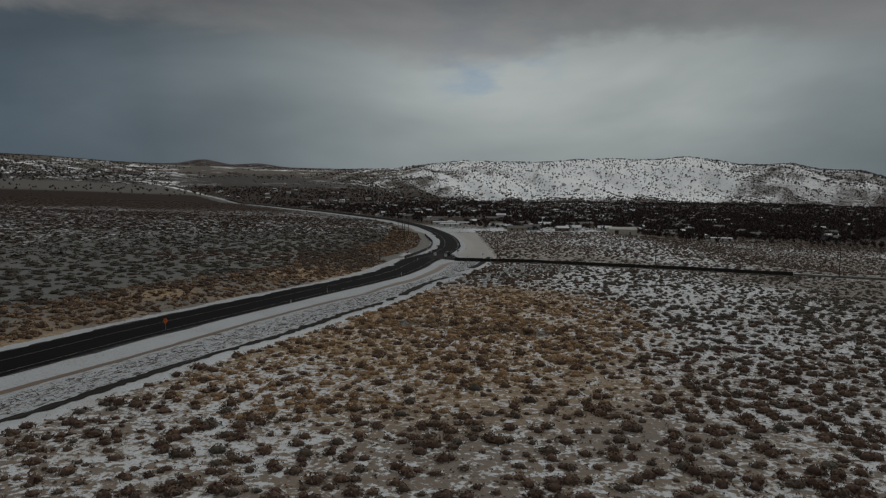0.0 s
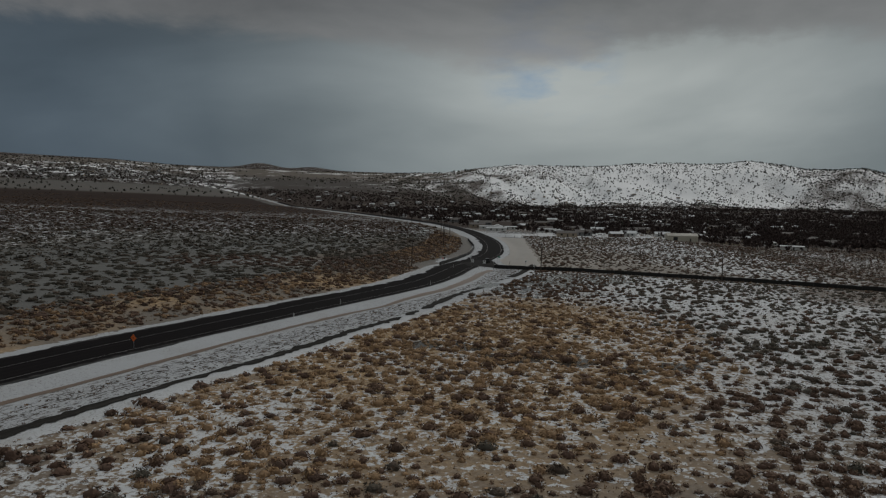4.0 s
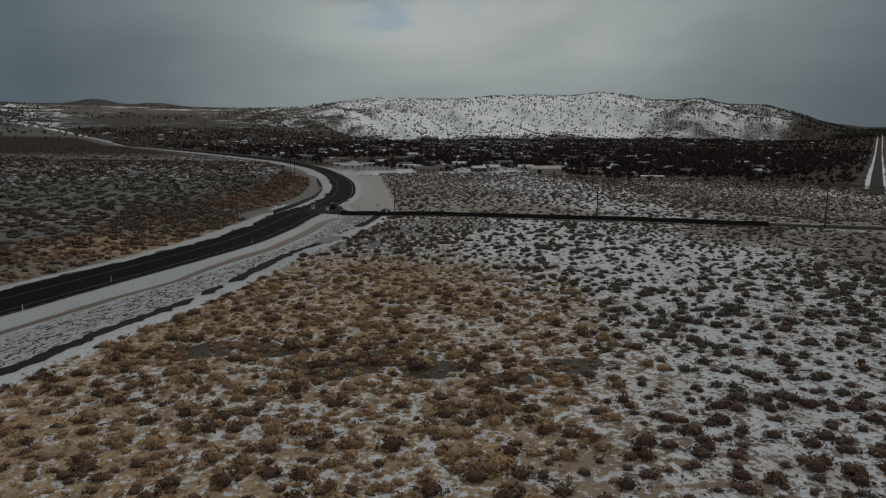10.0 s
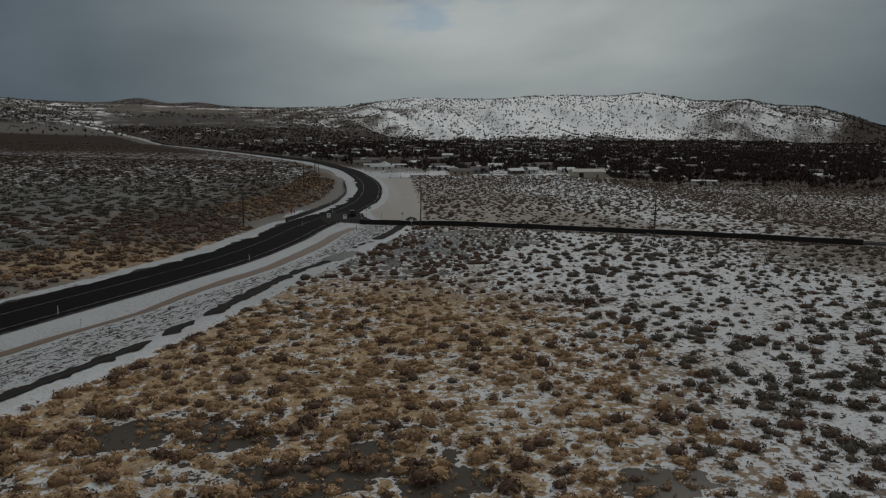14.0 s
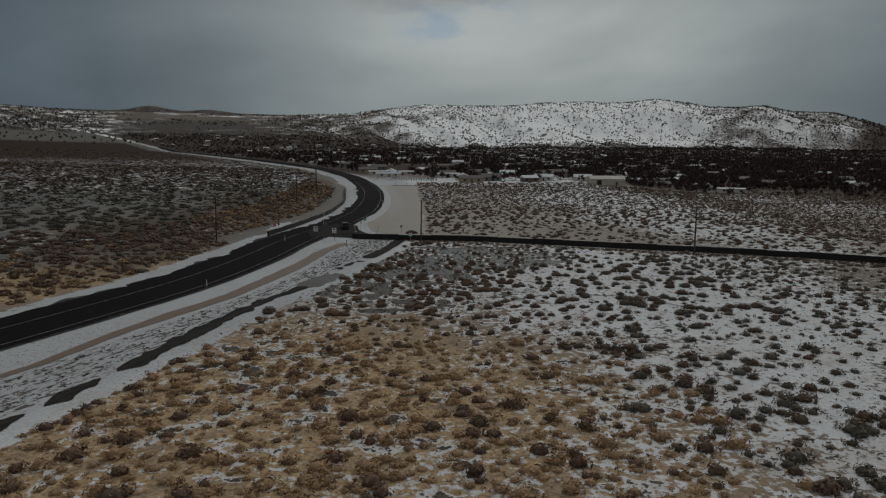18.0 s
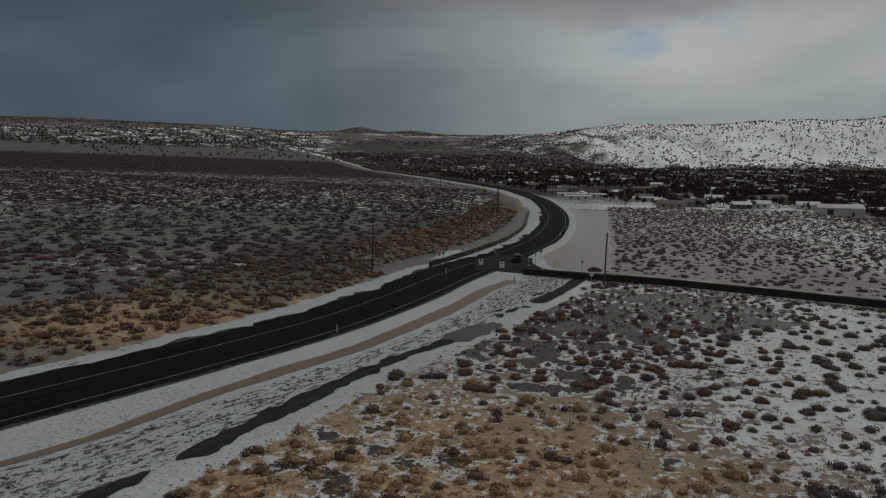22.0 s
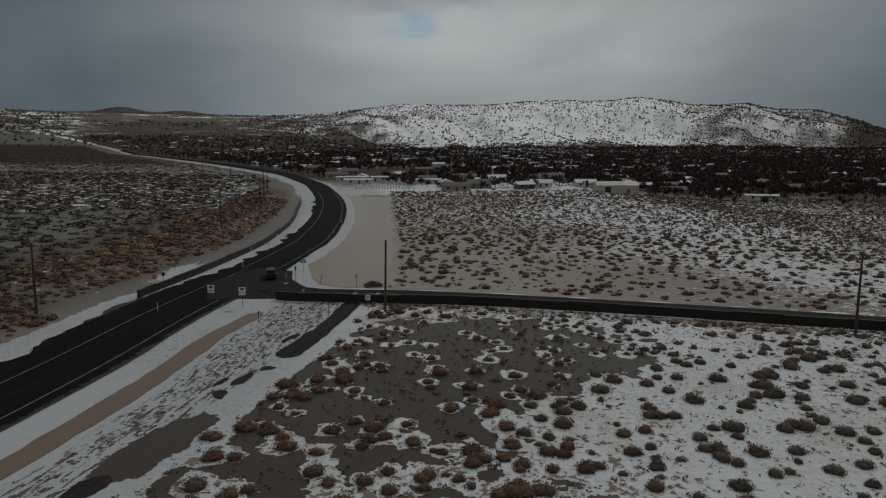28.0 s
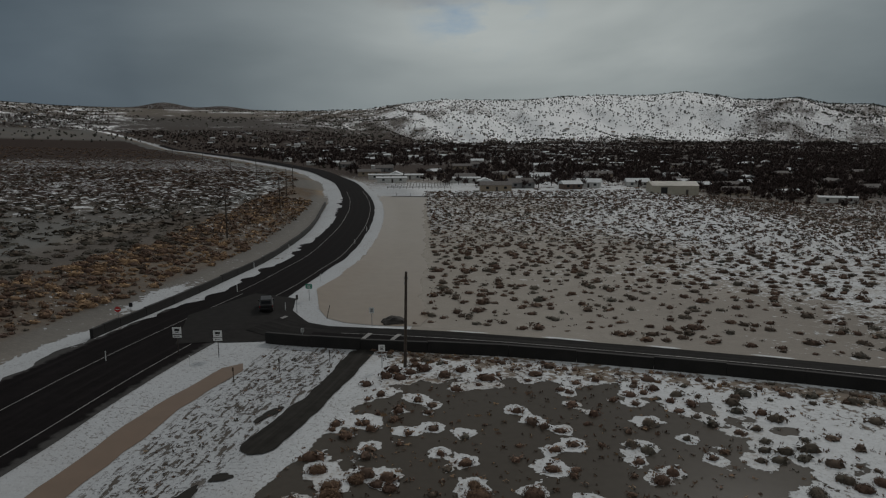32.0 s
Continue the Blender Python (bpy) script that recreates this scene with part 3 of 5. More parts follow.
def zones(x, y, d):
    """How snowy, muddy, strawy, wet and red-brown the ground is."""
    side_d, _ = beside(x, y, SIDE_LINE)
    path_d, _ = beside(x, y, PATH_LINE)
    n1, n2 = wave_noise(x, y, 60, 11), wave_noise(x, y, 26, 12)
    r, az = np.hypot(x - HUB[0], y - HUB[1]), np.degrees(np.arctan2(x - HUB[0], y - HUB[1]))
    right = d > 0
    near_field = right & (side_d > 0)
    # straw-coloured grass beside the highway
    tan = np.maximum(blob(x, y, 5, 158, 40, 58, -12), 0.55 * blob(x, y, -8, 112, 50, 30, -10)) * near_field
    tan = np.maximum(tan, 0.2 * near_field * (1 - smooth((x - 30) / 50)))
    tan = np.clip(tan * (0.95 + 0.5 * n1) + (n2 - 0.5) * 0.6 * smooth(tan * 4), 0, 1)
    snow = np.where(near_field, 0.54 - 0.03 * (1 - smooth((y - 100) / 50)) + 0.12 * smooth((x - 15) / 45) * smooth((y - 110) / 60) * (1 - smooth((x - 85) / 45)) - 0.06 * smooth((x - 50) / 30) - 0.2 * smooth((x - 80) / 45) - 0.12 * tan + (n1 - 0.5) * 0.22 + (n2 - 0.5) * 0.4, 0.5)
    # beyond the side road
    beyond = right & (side_d <= 0)
    mud = np.where(beyond, 0.92 * (1 - 0.6 * smooth((x - 60) / 50)), 0)
    snow = np.where(beyond, 0.16 + 0.28 * smooth((-side_d - 30) / 90) + 0.40 * smooth((x - 62 + 30 * (n1 - 0.5)) / 45) * (1 - 0.9 * smooth((x - 112) / 50)) + (n1 - 0.5) * 0.35 + (n2 - 0.5) * 0.3, snow)
    damp = np.where(beyond, 0.22 * (1 - smooth((-side_d - 18 - 14 * n1) / 14)) * smooth((x - 36) / 30), 0.0)
    mud = mud * (1 - 1.3 * damp)
    flat = inside(x, y, FLAT)
    mud, snow = np.where(flat, 1.0, mud), np.where(flat, -0.6, snow)
    # left of the highway: straw along the bank, damp grey silt, then red-brown brush flecked with snow
    left = d < 0
    tan = np.where(left, (1 - smooth((-d - 21 - 12 * n1) / 8)) * smooth((-d - 10) / 3) * (0.20 + 0.55 * smooth((n2 - 0.40) / 0.2)) * (1 - 0.5 * smooth((y - 225) / 40)) + 0.18 * (n2 > 0.6), tan)
    away = smooth((r - 180 - 90 * (n1 - 0.5)) / 100)
    mud = np.where(left, smooth((-d - 24 + 10 * smooth((y - 225) / 40)) / 12) * 0.9 * (1 - away), mud)
    fleck = smooth((r - 150) / 90) * (1 - smooth((r - 560 - 160 * n1) / 300))
    drift = blob(x, y, -74, 262, 36, 15, 20) + 0.7 * blob(x, y, -120, 300, 40, 20, 0)
    snow = np.where(left, 0.02 + 0.3 * (n2 - 0.5) + 0.30 * drift, snow)
    red = np.where(left, np.maximum(away, 0.5 * drift) * smooth((-d - 24) / 10), damp)
    mud = np.where(left & (d < -9) & (d > -45), np.maximum(mud, 0.7 * (1 - np.clip(1.8 * tan, 0, 1)) * (1 - 0.8 * smooth((y - 230) / 30) * (1 - smooth((y - 283) / 8)))), mud)
    # the field narrows and darkens towards the bend
    bank = left * smooth((y - 238) / 30) * (1 - smooth((y - 400) / 40)) * smooth((-d - 13) / 4) * (1 - smooth((-d - 40 - 14 * n2) / 10))
    mud = mud * (1 - 0.8 * bank)
    red = np.where(left, np.maximum(red, 0.6 * smooth((y - 230) / 35) * smooth((-d - 13) / 5) * (1 - smooth((-d - 44) / 12)) * (0.5 + n2)), red)
    shelf = left * (az < -20) * smooth((r - 1560) / 60) * (1 - smooth((r - 1900) / 60))
    mud, red = np.maximum(mud, 0.5 * shelf), red * (1 - 0.5 * shelf)
    grit = near_field * smooth((side_d - 4.5) / 0.8) * (1 - smooth((side_d - 8) / 1.5)) * (x > 18)
    snow, tan = snow * (1 - grit) + 0.44 * grit, tan * (1 - grit) + 0.15 * grit
    # snow strip on the highway's right, and the verges
    w = right * smooth((5.2 + 2.5 * (n2 - 0.5) - path_d) / 2.2) * smooth((side_d - 2) / 4)
    snow = snow * (1 - w) + w * (1.3 - 0.62 * smooth((d - 14) / 2) * (1 - smooth((path_d + 3.5) / 2)))
    tan, mud = tan * (1 - w), mud * (1 - w)
    w = left * smooth((d + 13.6 + 3.0 * (n2 - 0.5)) / 2.0)
    fingers = wave_noise(x + 0.5 * y, y, 5, 14)
    snow = snow * (1 - w) + w * (0.22 + 1.0 * fingers + 0.3 * n2 + 0.1 * (y > 300))
    gravel = left * smooth((y - 280) / 20) * smooth((-d - 10.5) / 1.0) * (1 - smooth((-d - 16.5 - 1.5 * n2) / 1.2)) * (1 - smooth((y - 480) / 40))
    snow, tan, mud = snow * (1 - gravel) + 0.2 * gravel, tan * (1 - gravel), mud * (1 - gravel) + 0.6 * gravel
    gold = left * smooth((y - 285) / 15) * smooth((-d - 17) / 2) * (1 - smooth((-d - 28 - 14 * n1) / 6)) * (1 - smooth((y - 470) / 40))
    snow, tan, mud, red = snow * (1 - gold) + (0.12 + 0.3 * n2) * gold, tan * (1 - gold) + (0.1 + 0.3 * n2) * gold, mud * (1 - gold) + 0.15 * gold, red * (1 - gold) + (0.3 + 0.4 * n2) * gold
    snow = np.where((y > 318) & (d > 5) & (d < 8.6), 1.4, snow)
    snow = np.where(right & (side_d < -2.5) & (y < 335) & (d > 5) & (x < 22.5), 0.85 + 0.7 * n2, snow)
    snow = snow + 0.9 * left * blob(x, y, -18.6, 291, 2.6, 9, -5) + 0.6 * left * blob(x, y, -17, 318, 2.0, 10, -12)
    # town and slopes
    far = smooth((r - 330) / 120) * right
    snow = snow * (1 - far) + far * (0.34 + (n1 - 0.5) * 0.6 + (n2 - 0.5) * 0.3 - 0.2 * (1 - smooth((az + 6) / 12)))
    mud = mud * (1 - far)
    hilly = smooth((az + 14 + 16 * (n1 - 0.5)) / 19)
    hill = smooth((r - 1750 - 300 * hilly) / (500 - 250 * hilly))
    # extra snow near 13 degrees paints a sunlit patch, less beyond 20 cloud shade
    snow = snow * (1 - hill) + hill * (0.14 + 0.56 * hilly + 0.5 * (n1 - 0.5) + 0.2 * (n2 - 0.5) + 0.12 * hilly * np.exp(-((az - 13) / 6) ** 2) - 0.2 * smooth((az - 20) / 7))
    apron = smooth((r - 2080) / 70) * (1 - smooth((r - 2380) / 120)) * smooth((az - 0) / 4) * (1 - smooth((az - 15) / 4))
    snow = snow + 0.3 * apron * (0.4 + 1.2 * n2)
    tan = tan * (1 - hill) + hill * (0.10 + 0.16 * (1 - hilly) * smooth((r - 2300) / 300))
    mud = mud * (1 - smooth((r - 1950) / 100)) + 0.3 * hill * (1 - hilly)
    snow = snow + smooth((r - 1900) / 60) * (1 - smooth((r - 2900) / 200)) * smooth((-az - 19 + 8 * (n1 - 0.5)) / 7) * (0.9 * (n2 - 0.5) + 0.2)
    # dark brush colour on plain and hill's right also stands in for cloud shade
    red = red * (1 - hill) + 0.9 * smooth((r - 345) / 90) * (1 - hill) * right + hill * (0.95 * (1 - hilly) * (1 - 0.45 * smooth((r - 2450) / 350)) + 0.45 * hilly * smooth((az - 20) / 6) + 0.3 * hilly)
    dark = smooth((az - 14) / 8) * smooth((r - 300) / 90) * (1 - smooth((r - 2120) / 180) * (1 - smooth((az - 33) / 3)))
    crest = smooth((r - 2850) / 150) * (1 - smooth((r - 3500) / 200)) * (az < -4) * (az > -32)
    snow = snow + 0.5 * crest * (n1 - 0.15)
    range_far = smooth((r - 3750) / 150) * (az < -6)
    snow, red, mud, tan = snow * (1 - range_far) + 0.30 * range_far, red * (1 - range_far) + 0.95 * range_far, mud * (1 - range_far), tan * (1 - range_far)
    red, snow = np.maximum(red, dark), snow - 0.22 * dark - 0.3 * smooth((az - 34) / 3) * hill
    # snowy yards between the bend and the town
    yard = right * smooth((y - 499) / 6) * (1 - smooth((y - 590 + 40 * n2) / 30)) * (1 - smooth((x - 95 + 40 * (n1 - 0.5)) / 25)) * smooth((d - 8) / 3)
    snow, mud, red = snow + 0.38 * yard * (0.4 + 1.2 * n2), mud * (1 - yard), red * (1 - 0.6 * yard)
    # standing water in the low ground by the side road, and smaller pools nearer the highway
    wet = 0.82 * blob(x, y, 27, 266, 27, 17, 8) + 0.48 * blob(x, y, 14, 234, 21, 32, -15) + 0.42 * blob(x, y, 40, 245, 40, 30, 0)
    wet = np.maximum(wet, 0.47 * blob(x, y, 6, 148, 26, 16, 0))
    wet = np.maximum(wet, 0.40 * blob(x, y, 22, 150, 70, 80, 0))
    for px, py, pr in ((6.9, 143, 4.5), (11.8, 145, 5.5), (19.5, 142, 5), (1.1, 151, 5), (27, 137, 4), (36, 141, 4.5), (-8, 152, 5)):
        wet = np.maximum(wet, 0.82 * blob(x, y, px, py, pr, pr * 0.8, 20 * px))
    wet = np.maximum(wet, 0.5 * blob(x, y, 2, 200, 12, 30, 20))
    wet = np.maximum(wet, 0.95 * blob(x, y, 2.6, 243, 2.6, 8.5, -25))
    wet = wet * smooth((path_d - 2.5) / 3)
    wet = np.maximum(wet, 1.0 * blob(x, y, 3.8, 241.5, 2.9, 7.5, -22))
    # the low corner of the field is mostly bare
    snow = snow - 0.12 * blob(x, y, 10, 222, 17, 36, -18) * (1 - w)
    return snow, mud, tan, np.clip(wet, 0, 1), red, np.where(left & (-d > 30), fleck * (0.75 + 0.5 * n2), 0.0)


def build_ground():
    rings = np.concatenate([np.array([0.01, 0.7, 1.4]), np.arange(2, 80, 2.0), np.arange(80, 205, 0.8), np.arange(205, 260, 1.6), 260 * (4900 / 260) ** np.linspace(0, 1, 150)])
    az = np.concatenate([np.arange(-58, -30, 0.25), np.arange(-30, 34, 0.16), np.arange(34, 52, 0.25), np.arange(52, 302, 2.0)])
    rr, aa = np.meshgrid(rings, np.radians(az), indexing="ij")
    # rings are centred under the middle of the way
    x, y = HUB[0] - 8 + rr * np.sin(aa), HUB[1] - 110 + rr * np.cos(aa)
    z = land(x, y)
    d, _ = beside(x, y)
    half = 7.6 - 2.0 * smooth((y.ravel() - 300) / 30)
    z = z.ravel() - 0.35 * (1 - smooth((np.abs(d) - half + 1.2) / 0.9))
    nr, na = rr.shape
    i, j = np.meshgrid(np.arange(nr - 1), np.arange(na), indexing="ij")
    k = (j + 1) % na
    quads = np.stack([i * na + j, (i + 1) * na + j, (i + 1) * na + k, i * na + k], -1).reshape(-1, 4)
    verts = np.stack([x.ravel(), y.ravel(), z], 1)
    centre = len(verts)
    me = mesh_of("ground", verts, quads[:, ::-1], [GROUND], True)
    snow, mud, tan, wet, red, fleck = zones(x.ravel(), y.ravel(), d)
    # snow and firm ground are held round each bush that stands in the wet
    px, py = x.ravel(), y.ravel()
    low = np.where((wet > 0.2) & (py < 300) & (py > 205))[0]
    held = np.zeros(len(low))
    lobes = 0.55 + 0.95 * wave_noise(px[low], py[low], 2.6, 81)
    for n, (bx, by, br) in enumerate(zip(*(a[KEEP_DRY] for a in (BUSH_X, BUSH_Y, BUSH_R)))):
        firm = (0.45, 1.0, 0.8, 1.15)[n % 4]
        held = np.maximum(held, firm * np.exp(-((px[low] - bx) ** 2 + (py[low] - by - 0.6 * br) ** 2) / ((1.45 * br + 0.3) * lobes) ** 2))
    wet[low] -= 0.75 * held
    snow[low] += 0.35 * held * (py[low] > 180)
    for name, values in zip(("snow", "mud", "tan", "wet", "red", "fleck"), (snow, mud, tan, wet, red, fleck)):
        attribute(me, name, values)
    rad = np.hypot(px - HUB[0], py - HUB[1])
    attribute(me, "clean", smooth((rad - 1500) / 500))
    attribute(me, "grey", np.where(d < -9, np.where((d > -19) & (py > 282), 0.85, 1.0), np.where(rad > 1500, 1.0, 0.0)))
    _, along = beside(px, py)
    attribute(me, "off", np.clip(d, -40, 60))
    attribute(me, "along", along)
    # where the snow colour is dimmed, grime and lens fall-off together
    attribute(me, "verge_dim", 1 - smooth((np.abs(d) - 22) / 10))
    side_d = beside(px, py, SIDE_LINE)[0]
    attribute(me, "strip", smooth((d - 13.6) / 1.2) * smooth((0.5 - beside(px, py, PATH_LINE)[0]) / 1.5) * smooth((side_d - 3) / 2))
    return tagged(new("ground", me), "snow-patched desert ground with silt, dry grass and pools", "ground", kind="structure")


def ribbon(name, line, lo, hi, lift, mat, wander=0.0, cells=4, seed=1, z_of=None, taper=0.0, rough=0.0):
    """A strip along a line between two offsets (right positive)."""
    line = np.asarray(line)
    t = np.gradient(line, axis=0)
    t /= np.linalg.norm(t, axis=1, keepdims=True)
    n = np.stack([t[:, 1], -t[:, 0]], 1)
    run = np.concatenate([[0], np.cumsum(np.hypot(*np.diff(line, axis=0).T))])
    lo, hi = np.broadcast_to(lo, len(line)).astype(float), np.broadcast_to(hi, len(line)).astype(float)
    lo = lo + wander * (wave_noise(run, run * 0, 9, seed) + rough * wave_noise(run, run * 0, 2.4, seed + 2) + 0.35 * rough * wave_noise(run, run * 0, 1.1, seed + 3, 1) - 0.5 - 0.67 * rough) * 2
    hi = hi + wander * (wave_noise(run, run * 0, 7, seed + 5) + rough * wave_noise(run, run * 0, 2.0, seed + 9) + 0.35 * rough * wave_noise(run, run * 0, 1.0, seed + 4, 1) - 0.5 - 0.67 * rough) * 2
    if taper:
        end = np.minimum(run, run[-1] - run) / taper
        full = np.sqrt(np.clip(1 - (1 - np.clip(end, 0, 1)) ** 2, 0.0004, 1))
        mid_off, wid = (lo + hi) / 2, (hi - lo) / 2
        lo, hi = mid_off - wid * full, mid_off + wid * full
    f = np.linspace(0, 1, cells + 1)
    off = lo[:, None] * (1 - f) + hi[:, None] * f
    x, y = line[:, :1] + n[:, :1] * off, line[:, 1:] + n[:, 1:] * off
    z = (land(x, y, fine=True) if z_of is None else z_of(x, y)) + lift
    m = len(f)
    i, j = np.meshgrid(np.arange(len(line) - 1), np.arange(m - 1), indexing="ij")
    q = np.stack([i * m + j, i * m + j + 1, (i + 1) * m + j + 1, (i + 1) * m + j], -1).reshape(-1, 4)
    me = mesh_of(name, np.stack([x.ravel(), y.ravel(), z.ravel()], 1), q, [mat], True)
    attribute(me, "across", off.ravel())
    attribute(me, "run", np.repeat(run, m))
    return new(name, me)


def stretch_of(line, lo, hi):
    line = np.asarray(line)
    return line[(line[:, 1] >= lo) & (line[:, 1] <= hi)]


DENSE = spline(HIGHWAY, 1.2)
DENSE = DENSE[: np.argmax(DENSE[:, 1] > 1600)]
half = 7.6 - 2.0 * smooth((DENSE[:, 1] - 300) / 30)
ragged = wave_noise(DENSE[:, 1], DENSE[:, 1] * 0, 11, 71) + 0.6 * wave_noise(DENSE[:, 1], DENSE[:, 1] * 0, 3, 72) - 0.8
highway = ribbon("road", DENSE, -half + (3.0 * ragged + 2.4 * (wave_noise(DENSE[:, 1], DENSE[:, 1] * 0, 2.6, 75, 2) - 0.5)) * smooth((330 - DENSE[:, 1]) / 20) - 6.0 * np.clip(wave_noise(DENSE[:, 1], DENSE[:, 1] * 0, 4, 73) - 0.5, 0, 1) * smooth((DENSE[:, 1] - 300) / 20) * (DENSE[:, 1] < 480), half, (0.02 + 0.6 * smooth((DENSE[:, 1] - 480) / 400))[:, None], ASPHALT, 0.2, 12, 3)
tagged(highway, "wet black two-lane asphalt highway with snowy verges", "road", kind="structure")


def line_on_road(off0, off1, y0, y1, name="road_line"):
    seg = stretch_of(DENSE, y0, y1)
    ob = ribbon(name, seg, off0, off1, 0.035, LINE, 0.0, 1)
    ob.parent = highway
    return ob


line_on_road(5.27, 5.38, -100, 293)
line_on_road(-1.6, -1.5, -100, 318)
line_on_road(4.1, 4.21, 316, 640)
line_on_road(-2.9, -2.79, 318, 640)

# ---- shrubs: where they stand ----
rng = np.random.default_rng(7)
WAY_X, WAY_Y = np.array([0, 10, 20, 25.0]), np.array([0, 55, 125, 212.0])


def scatter(x0, x1, y0, y1, cell):
    gx, gy = np.meshgrid(np.arange(x0, x1, cell), np.arange(y0, y1, cell))
    gx = gx + (np.arange(gx.shape[0]) % 2)[:, None] * cell * 0.5
    return (gx + rng.uniform(-0.48, 0.48, gx.shape) * cell).ravel(), (gy + rng.uniform(-0.48, 0.48, gy.shape) * cell).ravel()


def size_of(n, lo, hi, power=1.6):
    return lo + (hi - lo) * rng.random(n) ** power


def in_view(x, y, margin=6):
    """The wedge of land ahead of the camera's way."""
    az = np.degrees(np.arctan2(x - 0, y + 25))
    return (az > -58) & (az < 50) & (y > 28)


def field_right():
    x, y = scatter(-70, 200, 30, 305, 1.6)
    d, _ = beside(x, y)
    sd, _ = beside(x, y, SIDE_LINE)
    _, _, tan, wet, _, _ = zones(x, y, d)
    clump = wave_noise(x, y, 13, 31)
    keep = (beside(x, y, PATH_LINE)[0] > 4) & (d > 8) & (sd > 6.5) & in_view(x, y) & (rng.random(len(x)) < 0.30 + 0.22 * clump + 0.10 * tan + 0.08 * smooth((y - 180) / 30) + 0.14 * smooth((x - 60) / 25) * smooth((y - 150) / 30) + 0.12 * smooth((x - 35) / 20) * (1 - smooth((y - 190) / 30)) + 0.14 * (1 - smooth((y - 115) / 60)))
    x, y, tan, clump, wet = x[keep], y[keep], tan[keep], clump[keep], wet[keep]
    r = size_of(len(x), 0.36, 1.3, 1.4) * (0.8 + 0.3 * clump) * (1 - 0.2 * smooth((y - 175) / 30))
    # brown brush, with straw-coloured tussocks where the grass is
    golden = rng.random(len(x)) < 0.58 * smooth((tan - 0.28) / 0.5) * (1 - 0.9 * smooth((y - 212) / 25))
    dry = np.where(golden, rng.uniform(0.68, 1.0, len(x)), np.clip(0.34 - 0.24 * smooth((x - 28) / 25) * smooth((y - 110) / 50) + 0.1 * tan + 0.1 * wet + rng.normal(0, 0.13, len(x)), 0, 0.5))
    tone = np.where(golden, rng.uniform(0.65, 1.1, len(x)), np.clip(0.15 * tan + rng.normal(0.62, 0.18, len(x)), 0.15, 1.0))
    return x, y, r, dry, tone


def field_beyond():
    x, y = scatter(24, 420, 215, 540, 2.1)
    d, _ = beside(x, y)
    sd, _ = beside(x, y, SIDE_LINE)
    keep = (sd < -6.5) & ~inside(x, y, FLAT) & (d > 20) & (y < 525) & (rng.random(len(x)) < 0.62 + 0.35 * smooth((-sd - 20) / 60)) & in_view(x, y)
    far_r = np.hypot(x - HUB[0], y - HUB[1])
    keep &= (far_r < 410) & ~((np.abs(x - 134.5) < 13) & (y > 509))
    x, y, sd = x[keep], y[keep], sd[keep]
    r = size_of(len(x), 0.35, 1.2, 1.4)
    return x, y, r, np.clip(rng.normal(0.3, 0.15, len(x)), 0, 0.5), np.clip(rng.normal(0.42, 0.15, len(x)), 0, 1)


def field_left():
    x, y = scatter(-460, 10, 30, 640, 3.7)
    d, _ = beside(x, y)
    rr = np.hypot(x - HUB[0], y - HUB[1])
    keep = (d < -25) & (d > -400) & in_view(x, y) & (rng.random(len(x)) < (0.62 + 0.5 * wave_noise(x, y, 18, 33)) * (1 - 0.45 * smooth((rr - 210) / 80)))
    x, y, d, rr = x[keep], y[keep], d[keep], rr[keep]
    r = size_of(len(x), 0.85, 2.3, 1.1)
    red = smooth((rr - 210) / 110)
    rusty = np.maximum(blob(x, y, -74, 262, 36, 18, 20), smooth((d + 40) / 14))
    return x, y, r, np.clip(rng.normal(0.05, 0.08, len(x)) + 0.2 * red + 0.30 * rusty, 0, 0.6), np.clip(rng.normal(0.13, 0.09, len(x)), 0, 1)


def bank_left():
    x, y = scatter(-190, 0, 40, 470, 1.2)
    d, _ = beside(x, y)
    keep = (d < -13.5) & (d > -36) & ~((y > 285) & (d > -17.5)) & in_view(x, y) & (rng.random(len(x)) < 0.72)
    x, y = x[keep], y[keep]
    return x, y, size_of(len(x), 0.32, 1.3), np.clip(rng.normal(0.58, 0.20, len(x)) - 0.25 * smooth((y - 225) / 40) * (1 - smooth((y - 290) / 20)), 0.1, 1), np.clip(rng.normal(0.5, 0.18, len(x)), 0, 1)


def tufts():
    x, y = scatter(-60, 95, 40, 300, 1.05)
    d, _ = beside(x, y)
    sd, _ = beside(x, y, SIDE_LINE)
    _, _, tan, wet, _, _ = zones(x, y, d)
    keep = (beside(x, y, PATH_LINE)[0] > 3) & (d > 8) & (sd > 5.5) & in_view(x, y) & (rng.random(len(x)) < 0.34 + 0.55 * tan)
    x, y, tan = x[keep], y[keep], tan[keep]
    return x, y, size_of(len(x), 0.16, 0.34 + 0.3 * tan), np.clip(0.4 + 0.6 * tan + rng.normal(0, 0.15, len(x)), 0, 1), np.clip(0.45 + 0.3 * tan + rng.normal(0, 0.15, len(x)), 0, 1)


def strip_grass():
    x, y = scatter(-90, 20, 40, 292, 0.75)
    d, s = beside(x, y)
    sd, _ = beside(x, y, SIDE_LINE)
    rows = np.abs(((d - 14.5) / 1.6) % 1 - 0.5) * 2
    keep = (d > 14.2) & (beside(x, y, PATH_LINE)[0] < -1.6) & (beside(x, y, DITCH_LINE)[0] > 1.8) & (sd > 5) & in_view(x, y) & (rng.random(len(x)) < 0.3 + 0.7 * (wave_noise(s * 0.4, d * 6, 9, 35) > 0.5) * (rows > 0.3))
    x, y = x[keep], y[keep]
